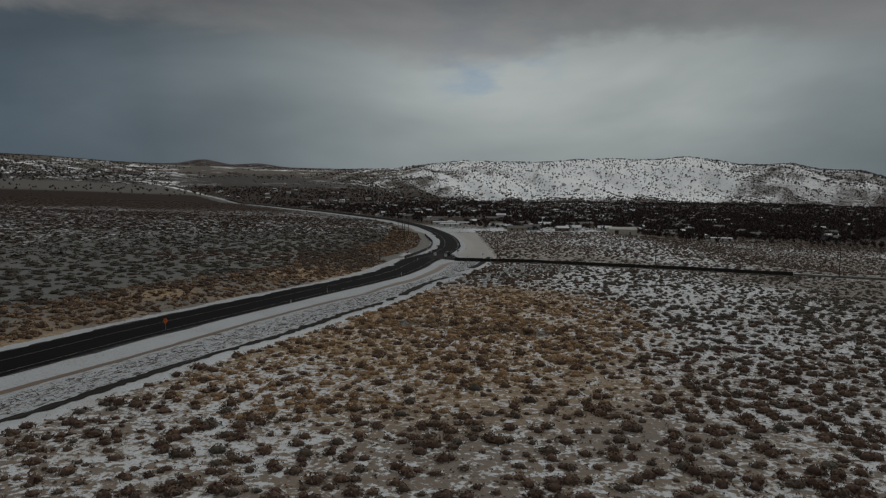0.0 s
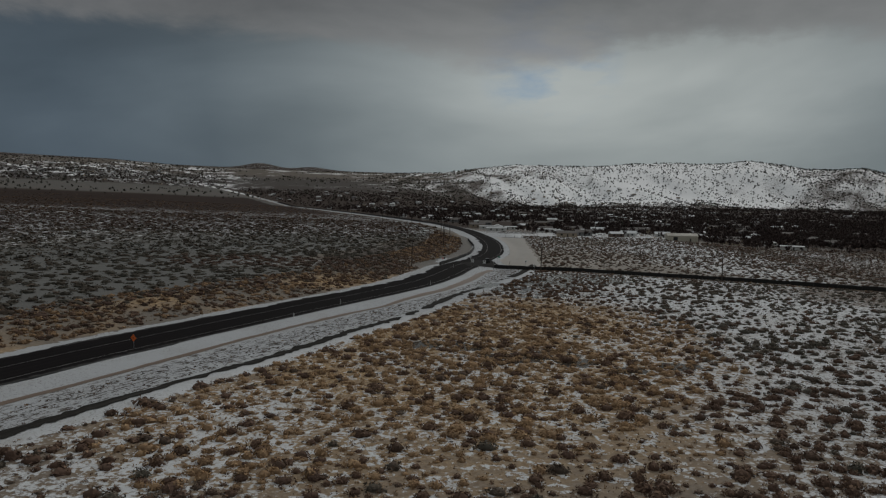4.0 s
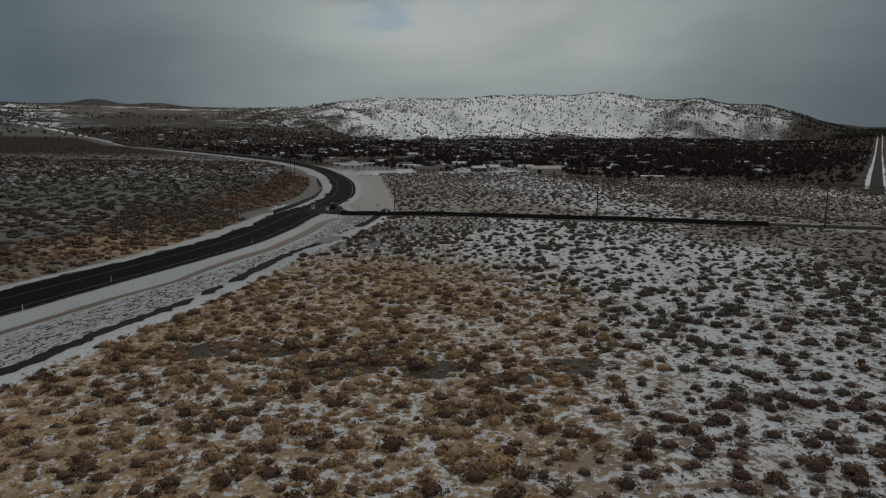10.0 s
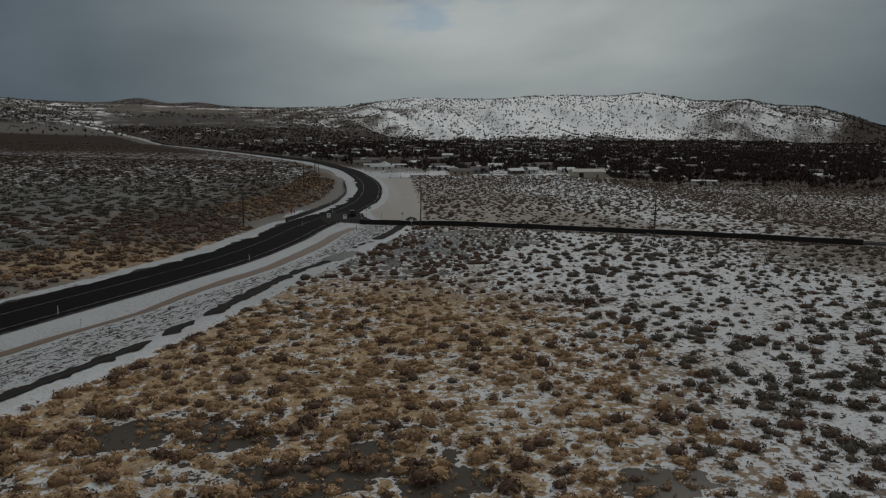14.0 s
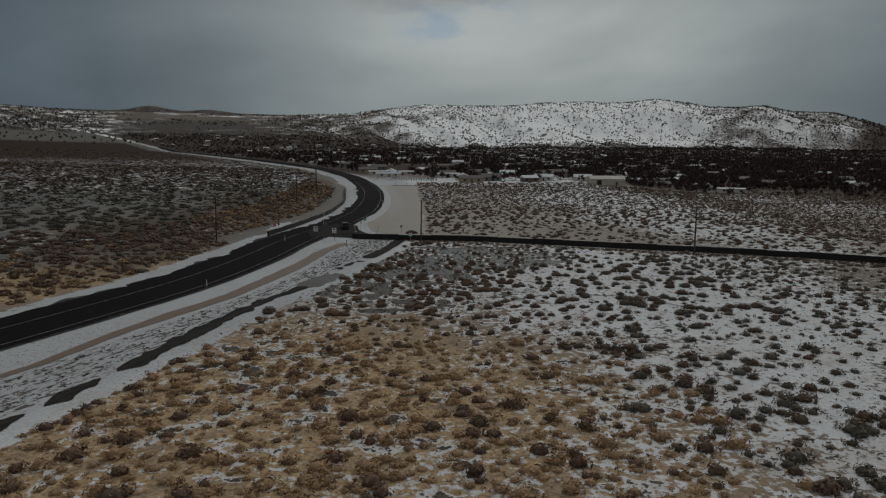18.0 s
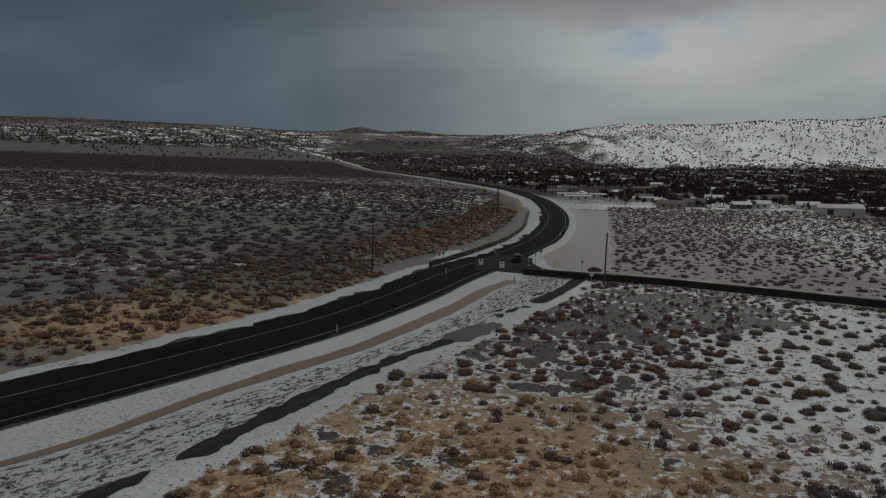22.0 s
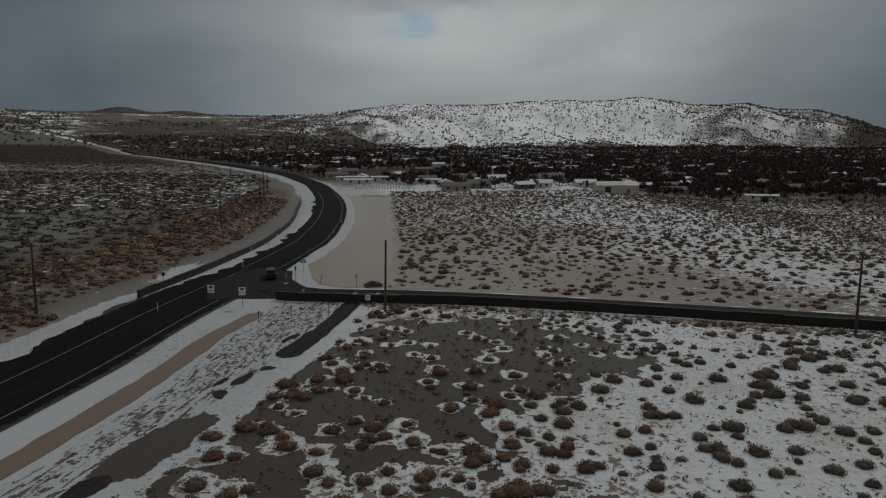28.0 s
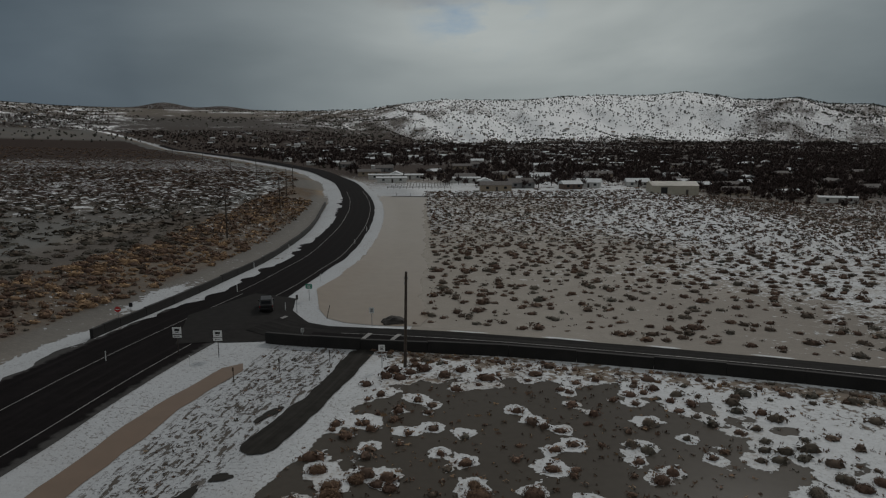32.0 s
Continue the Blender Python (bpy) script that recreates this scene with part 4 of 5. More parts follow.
    return x, y, size_of(len(x), 0.14, 0.44), np.clip(rng.normal(0.35, 0.2, len(x)), 0, 1), np.clip(rng.normal(0.2, 0.12, len(x)), 0, 1)


def wall_verge():
    x, y = scatter(14, 130, 240, 294, 0.7)
    sd, _ = beside(x, y, SIDE_LINE)
    keep = (sd > 5.2) & (sd < 8.8) & (x > 18) & (rng.random(len(x)) < 0.6)
    x, y = x[keep], y[keep]
    return x, y, size_of(len(x), 0.2, 0.6), np.clip(rng.normal(0.45, 0.2, len(x)), 0, 1), np.clip(rng.normal(0.4, 0.18, len(x)), 0, 1)


def far_brush():
    x, y = scatter(-1100, 520, 120, 1400, 9.0)
    d, _ = beside(x, y)
    rr = np.hypot(x - HUB[0], y - HUB[1])
    keep = (((d < -25) & ((d < -325) | (y > 555)) & (rr < 1500)) | ((d > 60) & (rr > 320) & (rr < 480))) & in_view(x, y) & (rng.random(len(x)) < 0.75)
    x, y = x[keep], y[keep]
    return x, y, size_of(len(x), 1.2, 2.6), np.clip(rng.normal(0.45, 0.15, len(x)), 0, 1), np.clip(rng.normal(0.15, 0.08, len(x)), 0, 1)


def by_the_pole():
    """Large brown bushes round the pole at the path's end."""
    x = np.array([21.2, 23.0, 24.4, 22.0, 20.4, 26.5, 28.3, 31.0, 18.6])
    y = np.array([283.2, 282.6, 283.4, 281.0, 281.4, 281.6, 283.0, 280.4, 279.2])
    return x, y, 0.75 + 0.5 * rng.random(len(x)), np.full(len(x), 0.36), np.full(len(x), 0.34)


FIELDS = [f() for f in (field_right, by_the_pole, field_beyond, field_left, bank_left, tufts, strip_grass, wall_verge, far_brush)]
# how tall each kind grows for its width
BUSH_H = np.concatenate([np.full(len(f[0]), h) for f, h in zip(FIELDS, (0.95, 0.95, 0.8, 0.56, 0.85, 0.9, 0.7, 0.8, 0.4))])
BUSH_X, BUSH_Y, BUSH_R, BUSH_DRY, BUSH_TONE = (np.concatenate([f[k] for f in FIELDS]) for k in range(5))
KEEP_DRY = (BUSH_R > 0.5) & (BUSH_X > -10) & (BUSH_X < 60) & (BUSH_Y > 80) & (BUSH_Y < 292)

build_ground()


# ---- shrubs: how they grow ----
def bush_template(sprays, wide, seed, core=2, sides=5, reach=(0.80, 1.08)):
    """A soft mound of radius about 1 from three or four heads of unequal size: small leafy sprays over hearts. Shade is
    put into the tones: dark hearts, lower sprays darker.
    """
    g = np.random.default_rng(seed)
    heads = 3 + seed % 2
    ha = g.uniform(0, 6.28) + np.arange(heads) * 6.28 / heads + g.normal(0, 0.3, heads)
    hr, hs = g.uniform(0.12, 0.42, heads), g.uniform(0.5, 0.8, heads)
    k = g.choice(heads, sprays, p=hs**2 / (hs**2).sum())
    az, up = g.uniform(0, 2 * np.pi, sprays), g.uniform(0.0, 1.0, sprays)
    flat = np.sqrt(np.clip(1 - up**2, 0, 1))
    out = np.stack([np.cos(az) * flat, np.sin(az) * flat, 0.06 + up * 0.88], 1) * hs[k][:, None]
    mid = np.stack([np.cos(ha[k]) * hr[k], np.sin(ha[k]) * hr[k], 0 * up], 1)
    spot = mid + out * g.uniform(*reach, (sprays, 1)) + g.normal(0, 0.03, (sprays, 3))
    spot[:, 2] = np.abs(spot[:, 2])
    # most sprays lie like shingles on the mound, every fourth stands out from it
    face = out / (np.linalg.norm(out, axis=1, keepdims=True) + 1e-9) + g.normal(0, 0.42, (sprays, 3))
    e1 = np.cross(face, g.normal(size=(sprays, 3)))
    e1[::4] = face[::4]
    e1 /= np.linalg.norm(e1, axis=1, keepdims=True) + 1e-9
    e2 = np.cross(e1, face + g.normal(0, 0.1, (sprays, 3)))
    e2 /= np.linalg.norm(e2, axis=1, keepdims=True) + 1e-9
    e1[::4] *= 1.25
    e2[::4] *= 0.35
    w = wide * g.uniform(0.5, 1.5, (sprays, 1))
    w[::4] *= 0.8
    v = np.stack([spot + e1 * w * 1.5, spot - e1 * w * 0.8 + e2 * w * 0.75, spot - e1 * w * 0.8 - e2 * w * 0.75], 1).reshape(-1, 3)
    f = np.arange(sprays * 3).reshape(-1, 3)
    # painted shade: sprays darken towards the foot of the mound
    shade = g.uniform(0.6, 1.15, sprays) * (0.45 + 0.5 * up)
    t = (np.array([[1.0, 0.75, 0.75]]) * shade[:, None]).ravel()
    for h in range(heads if core > 1 else core):
        n = np.arange(sides)
        a, m = n / sides * 2 * np.pi + h, (n + 1) % sides
        low = np.stack([np.cos(a), np.sin(a), 0 * a - 0.1], 1)
        belly = np.stack([np.cos(a + 0.3) * 0.96, np.sin(a + 0.3) * 0.96, 0 * a + 0.34], 1)
        ring = np.stack([np.cos(a + 0.6) * 0.66, np.sin(a + 0.6) * 0.66, 0 * a + 0.72], 1)
        c = np.vstack([low, belly, ring, [[0.04, 0.02, 0.92]]]) * (1 + g.normal(0, 0.09, (3 * sides + 1, 1))) * (hs[h] * 0.76 if core > 1 else 0.62)
        c[:, :2] += np.array([math.cos(ha[h]), math.sin(ha[h])]) * (hr[h] if core > 1 else 0.05)
        cf = [np.stack([j * sides + n, j * sides + m, (j + 1) * sides + n], 1) for j in (0, 1)]
        cf += [np.stack([j * sides + m, (j + 1) * sides + m, (j + 1) * sides + n], 1) for j in (0, 1)]
        cf.append(np.stack([2 * sides + n, 2 * sides + m, 0 * n + 3 * sides], 1))
        f = np.vstack([f, np.vstack(cf) + len(v)])
        v = np.vstack([v, c])
        # hearts get a dark tone as inner shade, paler towards the top
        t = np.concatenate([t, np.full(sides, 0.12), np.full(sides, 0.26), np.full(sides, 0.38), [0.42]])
    return v, f, t


LOD = [[bush_template(125, 0.125, 10 + k, 1, 6) for k in range(8)], [bush_template(34, 0.19, 30 + k, 1) for k in range(6)],
       [bush_template(11, 0.34, 50 + k, 0) for k in range(6)], [bush_template(9, 0.30, 70 + k, 0) for k in range(4)]]


def joined_bushes(name, pick, lod, label, category):
    vs, fs, tones, drys, base = [], [], [], [], 0
    idx = np.where(pick)[0]
    kinds = rng.integers(0, len(LOD[lod]), len(idx))
    z = land(BUSH_X[idx], BUSH_Y[idx])
    for k, (v, f, t) in enumerate(LOD[lod]):
        sel = kinds == k
        i, zz = idx[sel], z[sel]
        n = len(i)
        if not n:
            continue
        turn = rng.uniform(0, 2 * np.pi, n)
        c, s = np.cos(turn), np.sin(turn)
        r = BUSH_R[i]
        tall = r * BUSH_H[i] * rng.uniform(0.8, 1.25, n)
        long = r * rng.uniform(0.85, 1.3, n)
        X = (v[None, :, 0] * c[:, None] - v[None, :, 1] * s[:, None]) * long[:, None] + BUSH_X[i][:, None]
        Y = (v[None, :, 0] * s[:, None] + v[None, :, 1] * c[:, None]) * r[:, None] + BUSH_Y[i][:, None]
        Z = v[None, :, 2] * tall[:, None] + zz[:, None] - 0.03
        vs.append(np.stack([X, Y, Z], -1).reshape(-1, 3))
        fs.append((f[None] + (np.arange(n) * len(v))[:, None, None]).reshape(-1, 3) + base)
        # painted shade times each bush's own tone
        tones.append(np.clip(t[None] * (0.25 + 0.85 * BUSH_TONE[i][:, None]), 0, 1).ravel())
        # dry follows the same painted tones: dark parts turn less straw-coloured
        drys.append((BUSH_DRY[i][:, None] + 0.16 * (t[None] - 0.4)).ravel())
        base += n * len(v)
    if not vs:
        return
    me = mesh_of(name, np.vstack(vs), np.vstack(fs), [SHRUB], True)
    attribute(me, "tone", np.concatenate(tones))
    attribute(me, "dry", np.concatenate(drys))
    return tagged(new(name, me), label, category, kind="stuff")


NEAR = np.hypot(BUSH_X - np.interp(BUSH_Y, WAY_Y, WAY_X), np.maximum(BUSH_Y - 212, 0))
CLOSE_BAND = (BUSH_Y > 214) & (BUSH_Y < 292) & (BUSH_X > -8) & (BUSH_X < 74) & (BUSH_R > 0.55) & (np.arange(len(BUSH_X)) < len(FIELDS[0][0]) + len(FIELDS[1][0]))
single = np.where(CLOSE_BAND)[0][:300]
ALONE = np.zeros(len(BUSH_X), bool)
ALONE[single] = True
big, mid, small = (BUSH_R > 0.45), (BUSH_R > 0.3), (BUSH_R <= 0.45)
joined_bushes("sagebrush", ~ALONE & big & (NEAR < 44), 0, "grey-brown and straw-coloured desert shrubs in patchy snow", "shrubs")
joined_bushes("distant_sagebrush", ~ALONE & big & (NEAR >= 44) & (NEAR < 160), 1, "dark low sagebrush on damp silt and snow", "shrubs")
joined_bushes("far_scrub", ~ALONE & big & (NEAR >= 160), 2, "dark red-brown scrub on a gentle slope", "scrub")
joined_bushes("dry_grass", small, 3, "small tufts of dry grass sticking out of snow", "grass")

# the bushes nearest to the end of the way stand singly
singles = []
for k in range(12):
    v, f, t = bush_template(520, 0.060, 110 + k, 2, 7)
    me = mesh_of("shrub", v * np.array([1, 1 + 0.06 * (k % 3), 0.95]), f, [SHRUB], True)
    # the template's painted shade, scaled per variant
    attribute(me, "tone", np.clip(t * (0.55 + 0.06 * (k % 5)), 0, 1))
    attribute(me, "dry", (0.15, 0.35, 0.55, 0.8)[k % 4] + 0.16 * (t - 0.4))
    singles.append(me)
for i in single:
    k = int(np.argmin([abs(q - BUSH_DRY[i]) for q in (0.15, 0.35, 0.55, 0.8)])) + 4 * int(rng.integers(0, 3))
    ob = new("shrub", singles[k])
    ob.matrix_basis = pose(BUSH_X[i], BUSH_Y[i], ground_at(BUSH_X[i], BUSH_Y[i]) - 0.03, 0, 0, rng.uniform(0, 360)) @ Matrix.Scale(BUSH_R[i] * 1.25, 4)
    wet_here = 270 > BUSH_Y[i] > 255 and 12 < BUSH_X[i] < 46
    tagged(ob, "round twiggy brown shrub on a snowy hummock in a pool" if wet_here else
           ("straw-coloured round desert shrub in patchy snow" if BUSH_DRY[i] > 0.5 else "grey-green round desert shrub in patchy snow"), "shrub", "desert shrubs by the side road")

# ---- side road, wall, path, ditch ----
seg = SIDE_LINE[SIDE_LINE[:, 0] < 300]
side_road = ribbon("side_road", seg, -3.6, 3.4, 0.12, OLD_ASPHALT, 0.15, 6, 5)
tagged(side_road, "muddy grey asphalt side road with a faded centre line", "road", kind="structure")
centre = ribbon("road_line", seg[seg[:, 0] > 12], -0.75, -0.62, 0.136, LINE, 0.03, 1)
centre.parent = side_road
near_lane = ribbon("near_lane", seg[seg[:, 0] > 8], -0.5, 3.4, 0.127, ASPHALT, 0.08, 4, 9)
near_lane.parent = side_road
near_lane["label"] = "wet black near lane"
for lo in range(14, 150, 11):
    bit = spline(SIDE, 1.0)
    bit = bit[(bit[:, 0] > lo + rng.uniform(0, 3)) & (bit[:, 0] < lo + rng.uniform(5, 9))]
    verge = ribbon("verge_snow", bit, -4.2, -3.7, 0.13, SNOW, 0.3, 2, lo, taper=2.0, rough=0.6)
    tagged(verge, "thin broken line of snow along the side road", "snow", kind="structure")

# junction mouth
mouth = bmesh.new()
pts = [(-5.0, 291.5), (0.5, 292.5), (5.2, 295), (10.5, 294.6), (12.5, 301.2), (8.6, 303.8), (5.6, 308.5), (4.9, 314.5), (-2, 318), (-8, 305)]
mouth.faces.new([mouth.verts.new((x, y, 0.0)) for x, y in pts])
bmesh.ops.triangulate(mouth, faces=mouth.faces[:])
bmesh.ops.subdivide_edges(mouth, edges=mouth.edges[:], cuts=5, use_grid_fill=True)
mz = land(np.array([v.co.x for v in mouth.verts]), np.array([v.co.y for v in mouth.verts]))
for v, z in zip(mouth.verts, mz):
    v.co.z = z + 0.07
for f in mouth.faces:
    if f.normal.z < 0:
        f.normal_flip()
tagged(part("junction", mouth, OLD_ASPHALT, None), "dark muddy asphalt mouth of a side road", "road", kind="structure")


def slab(name, a, b, w, lift, mat, parent):
    a, b = Vector((*a, 0)), Vector((*b, 0))
    n = (b - a).normalized().cross(Vector((0, 0, 1))) * w / 2
    bm = bmesh.new()
    vs = []
    for p in (a - n, a + n, b + n, b - n):
        vs.append(bm.verts.new((p.x, p.y, ground_at(p.x, p.y) + lift)))
    f = bm.faces.new(vs)
    if f.normal.z < 0:
        f.normal_flip()
    return part(name, bm, mat, parent)


slab("stop_line", (2.6, 298.6), (5.3, 305.6), 0.45, 0.10, LINE, side_road)
slab("stop_bar", (16.6, 294.6), (17.5, 297.6), 0.6, 0.16, LINE, side_road)
slab("stop_bar", (20.3, 294.2), (21.2, 296.9), 0.6, 0.16, LINE, side_road)


def long_wall(name, line, height, thick, label):
    """A low dark wall in butted lengths, on the ground."""
    line = np.asarray(line)
    base = thing(name, (line[0][0], line[0][1], ground_at(*line[0])), label, "wall")
    n = 0
    for a, b in zip(line[:-1], line[1:]):
        run = math.hypot(*(b - a))
        ang = math.atan2(b[1] - a[1], b[0] - a[0])
        za, zb = ground_at(*a), ground_at(*b)
        bm = bmesh.new()
        box(bm, 0.0, run - 0.03, -thick / 2, thick / 2, -0.5, height * (1 + 0.05 * math.sin(n * 2.3)), 0.05)
        ob = part("wall_length", bm, WALL, base)
        m = Matrix.Translation((a[0], a[1], za)) @ Matrix.Rotation(ang, 4, "Z") @ Matrix.Rotation(-math.atan2(zb - za, run), 4, "Y")
        ob.matrix_basis = base.matrix_basis.inverted() @ m
        n += 1
    return base


long_wall("roadside_wall", spline([(5.0, 294.4), (16.9, 291.2), (34, 287.7), (56.2, 281.2), (70.1, 275.5), (92, 266), (127, 249.6)], 6.0), 1.35, 0.5,
          "long low black wall along the side road")
long_wall("roadside_wall", spline([(-16.2, 294.6), (-15.2, 300), (-12.6, 312), (-10.2, 328), (-7.4, 346), (-6.3, 366), (-6.0, 388), (-7.4, 412), (-9.8, 437), (-12.0, 462)], 6.0), 1.2, 0.45,
          "low black wall on the highway bank beside snow")

for lo, hi in ((-60, 181), (182.5, 190.5), (192, 236.5), (263.5, 292)):
    seg2 = spline(PATH_WAY, 0.5)
    seg2 = seg2[(seg2[:, 1] > lo) & (seg2[:, 1] < hi)]
    ob = ribbon("path", seg2, -1.4 if lo > 250 else -0.95, 1.4 if lo > 250 else 0.85, 0.07, GREY_ASPHALT, 0.2 if lo > 250 else 0.75, 4, int(abs(lo)) % 7 + 2, taper=1.6 if lo > 250 else 3.5, rough=0.9)
    tagged(ob, "narrow dark asphalt path cleared of snow", "path", kind="structure")
for cx, cy, a, b, turn in ((9.4, 260.3, 0.85, 0.62, 20), (7.4, 257.0, 2.0, 0.66, 70), (6.0, 252.8, 0.7, 1.2, 10), (5.3, 256.4, 1.3, 0.4, 68), (10.4, 271.9, 2.0, 0.5, 62), (-7.6, 208.5, 2.4, 0.6, 62)):
    ang = np.linspace(0, 2 * np.pi, 41)[:-1]
    rad = 1 + 0.12 * np.sin(3 * ang + cx) + 0.08 * np.sin(5 * ang + cy) + 0.05 * np.sin(9 * ang)
    c, s2 = math.cos(radians(turn)), math.sin(radians(turn))
    ex, ey = a * np.cos(ang) * rad, b * np.sin(ang) * rad
    bx, by = cx + ex * c - ey * s2, cy + ex * s2 + ey * c
    bm = bmesh.new()
    bm.faces.new([bm.verts.new((u, v, z + 0.07)) for u, v, z in zip(bx, by, land(bx, by))])
    tagged(part("bare_patch", bm, GREY_ASPHALT, None), "small dark bare patch of path in the snow", "path", kind="structure")
wid = 0.65 + 0.65 * smooth((DITCH_LINE[:, 1] - 190) / 70)
ditch = ribbon("water", DITCH_LINE, -wid, wid, 0.05, BROWN_WATER, 0.3, 3, 8, taper=2.5, rough=0.6)
tagged(ditch, "narrow ditch of brown silty water between snow banks", "water", kind="structure")
rivulet = ribbon("water", spline([(31, 221.5), (35.5, 224), (39, 226), (43, 228), (46.5, 228.4), (50, 226.6), (53, 226.2), (55.5, 224.6), (58, 224), (59.5, 220.5), (62, 218.4), (66, 217)], 0.5), -0.32, 0.32, 0.04,
                 water_material("dark_silty_water", (0.036, 0.030, 0.026), 0.35), 0.26, 3, 6, taper=2.0, rough=0.9)
tagged(rivulet, "narrow dark rivulet winding through patchy snow", "water", kind="structure")
far_road = ribbon("far_road", FAR_ROAD[:-8], -3.8, 3.8, 0.4, GREY_ASPHALT, 0.0, 2)
tagged(far_road, "straight grey road running far off through scrub", "road", kind="structure")
for a, b in ((-6.4, -3.8), (3.8, 5.6)):
    ob = ribbon("far_road_snow", FAR_ROAD[2:-8], a, b, 0.3, SNOW, 1.4, 2, 4, rough=0.8)
    tagged(ob, "snow along the verge of a far road", "snow", kind="structure")

# ---- flooded flat beside the bend ----
SHALLOWS = water_material("silty_shallows", (0.235, 0.195, 0.155), 0.3)
SHALLOWS.node_tree.nodes["Principled BSDF"].inputs["Specular IOR Level"].default_value = 0.25
fy = np.concatenate([np.arange(301.0, 312, 0.4), np.arange(312, 500, 1.0)])
mid_x = np.interp(fy, DENSE[:, 1], DENSE[:, 0])
shore = mid_x + 8.7 + 1.0 * (wave_noise(fy, fy * 0, 9, 62) - 0.5) 
shore = np.maximum(shore, np.interp(fy, [301, 302, 303.4, 306, 311, 318, 326], [21, 16.8, 13.6, 10.8, 8.9, 7.6, 6]))
bank = 24.2 + 3.0 * (wave_noise(fy, fy * 0, 14, 61) - 0.5) + 1.2 * (wave_noise(fy, fy * 0, 3, 66) - 0.5)
bank = np.where(fy > 494, shore + (bank - shore) * np.sqrt(np.clip((500 - fy) / 6, 0, 1)), bank)
f = np.linspace(0, 1, 17)
fx = shore[:, None] * (1 - f) + np.maximum(bank, shore + 0.3)[:, None] * f
fy = np.repeat(fy[:, None], len(f), 1)
idx = np.arange(fx.size).reshape(fx.shape)
quads = np.stack([idx[:-1, :-1], idx[:-1, 1:], idx[1:, 1:], idx[1:, :-1]], -1).reshape(-1, 4)
top = land(fx, fy, fine=True)
level_z = top + 0.05
sheet = new("flood_water", mesh_of("flood_water", np.stack([fx.ravel(), fy.ravel(), level_z.ravel()], 1), quads, [SHALLOWS], True))
tagged(sheet, "shallow sheet of silty grey-brown flood water", "water", kind="structure")

# ---- poles, signs and posts ----
def pole_mesh():
    root = thing("utility_pole", (0, 0, -50), "tall weathered wooden utility pole standing in desert scrub", "utility pole", "utility poles")
    bm = bmesh.new()
    tube(bm, (0, 0, -0.4), (0.05, 0, 10.6), 0.19, 0.13, 10)
    part("shaft", bm, POLE_WOOD, root)
    bm = bmesh.new()
    box(bm, -0.16, 0.16, -0.05, 0.05, 9.2, 9.5, 0.015)
    part("bracket", bm, STEEL, root)
    for z, x in ((10.55, 0.05), (9.9, 0.2), (9.9, -0.14)):
        bm = bmesh.new()
        tube(bm, (x, 0, z - 0.1), (x, 0, z + 0.14), 0.05, 0.035, 8)
        part("insulator", bm, STEEL, root)
    return root


POLE = pole_mesh()
POLE_SPOTS = [(22.3, 284.6, 2), (82.4, 267.0, 20), (142, 246.5, 25), (-25.9, 283.0, 0), (-20.7, 369.0, 5), (-21.6, 431, 0), (-27.8, 472, 0), (-33.5, 515, 0),
              (-60, 560, 0), (-98, 650, 0), (-150, 760, 0), (-245, 960, 0)]
for n, (x, y, turn) in enumerate(POLE_SPOTS):
    m = pose(x, y, ground_at(x, y), 0.8 * math.sin(n * 3), 1.0 * math.cos(n * 2), turn)
    ob = POLE if n == 0 else copy_thing(POLE, m)
    ob.matrix_basis = m


def sign(name, x, y, post_h, panels, label, category="sign", group="", turn=0.0, post_mat=None, lean=0.0):
    """A post with panels: (width, height, middle height, material, marks)."""
    root = thing(name, (x, y, ground_at(x, y)), label, category, group, turn)
    bm = bmesh.new()
    tube(bm, (0, 0, -0.3), (lean, 0, post_h), 0.045, 0.04, 8)
    part("post", bm, post_mat or STEEL, root)
    for w, h, z, mat, marks in panels:
        bm = bmesh.new()
        if marks == "octagon":
            bmesh.ops.create_cone(bm, cap_ends=True, segments=8, radius1=w / 2, radius2=w / 2, depth=0.02,
                                  matrix=Matrix.Translation((0, -0.06, z)) @ Matrix.Rotation(radians(90), 4, "X") @ Matrix.Rotation(radians(22.5), 4, "Z"))
        elif marks == "diamond":
            box(bm, -w / 2, w / 2, -0.07, -0.05, -h / 2, h / 2, 0.004)
            bmesh.ops.transform(bm, matrix=Matrix.Translation((0, 0, z)) @ Matrix.Rotation(radians(45), 4, "Y"), verts=bm.verts[:])
        else:
            box(bm, -w / 2, w / 2, -0.07, -0.05, z - h / 2, z + h / 2, 0.004)
        panel = part("panel", bm, mat, root)
        rows = {"shield": [(0, 0.12, 0.55, 0.34), (0, -0.24, 0.34, 0.10)], "arrow": [(0, 0, 0.6, 0.14), (-0.26, 0, 0.10, 0.4)],
                "bars": [(0, 0.18, 0.6, 0.1), (0, -0.02, 0.5, 0.1), (0, -0.22, 0.56, 0.1)], "octagon": [(0, 0, 0.55, 0.14)], "diamond": [(0, 0, 0.4, 0.12)]}
        for cx, cz, bw, bh in rows.get(marks, ()):
            bm = bmesh.new()
            box(bm, (cx - bw / 2) * w, (cx + bw / 2) * w, -0.077, -0.072, z + (cz - bh / 2) * h, z + (cz + bh / 2) * h)
            part("mark", bm, WHITE if mat in (RED, GREEN) else BLACK, panel)
    return root


for x in (-3.3, 1.2):
    sign("route_sign", x, 287.8, 3.2, [(1.0, 0.8, 2.75, WHITE, "shield"), (1.0, 0.32, 2.1, WHITE, "arrow")],
         "white route sign with a dark shield over an arrow plate", group="route signs at the junction", post_mat=POLE_WOOD)
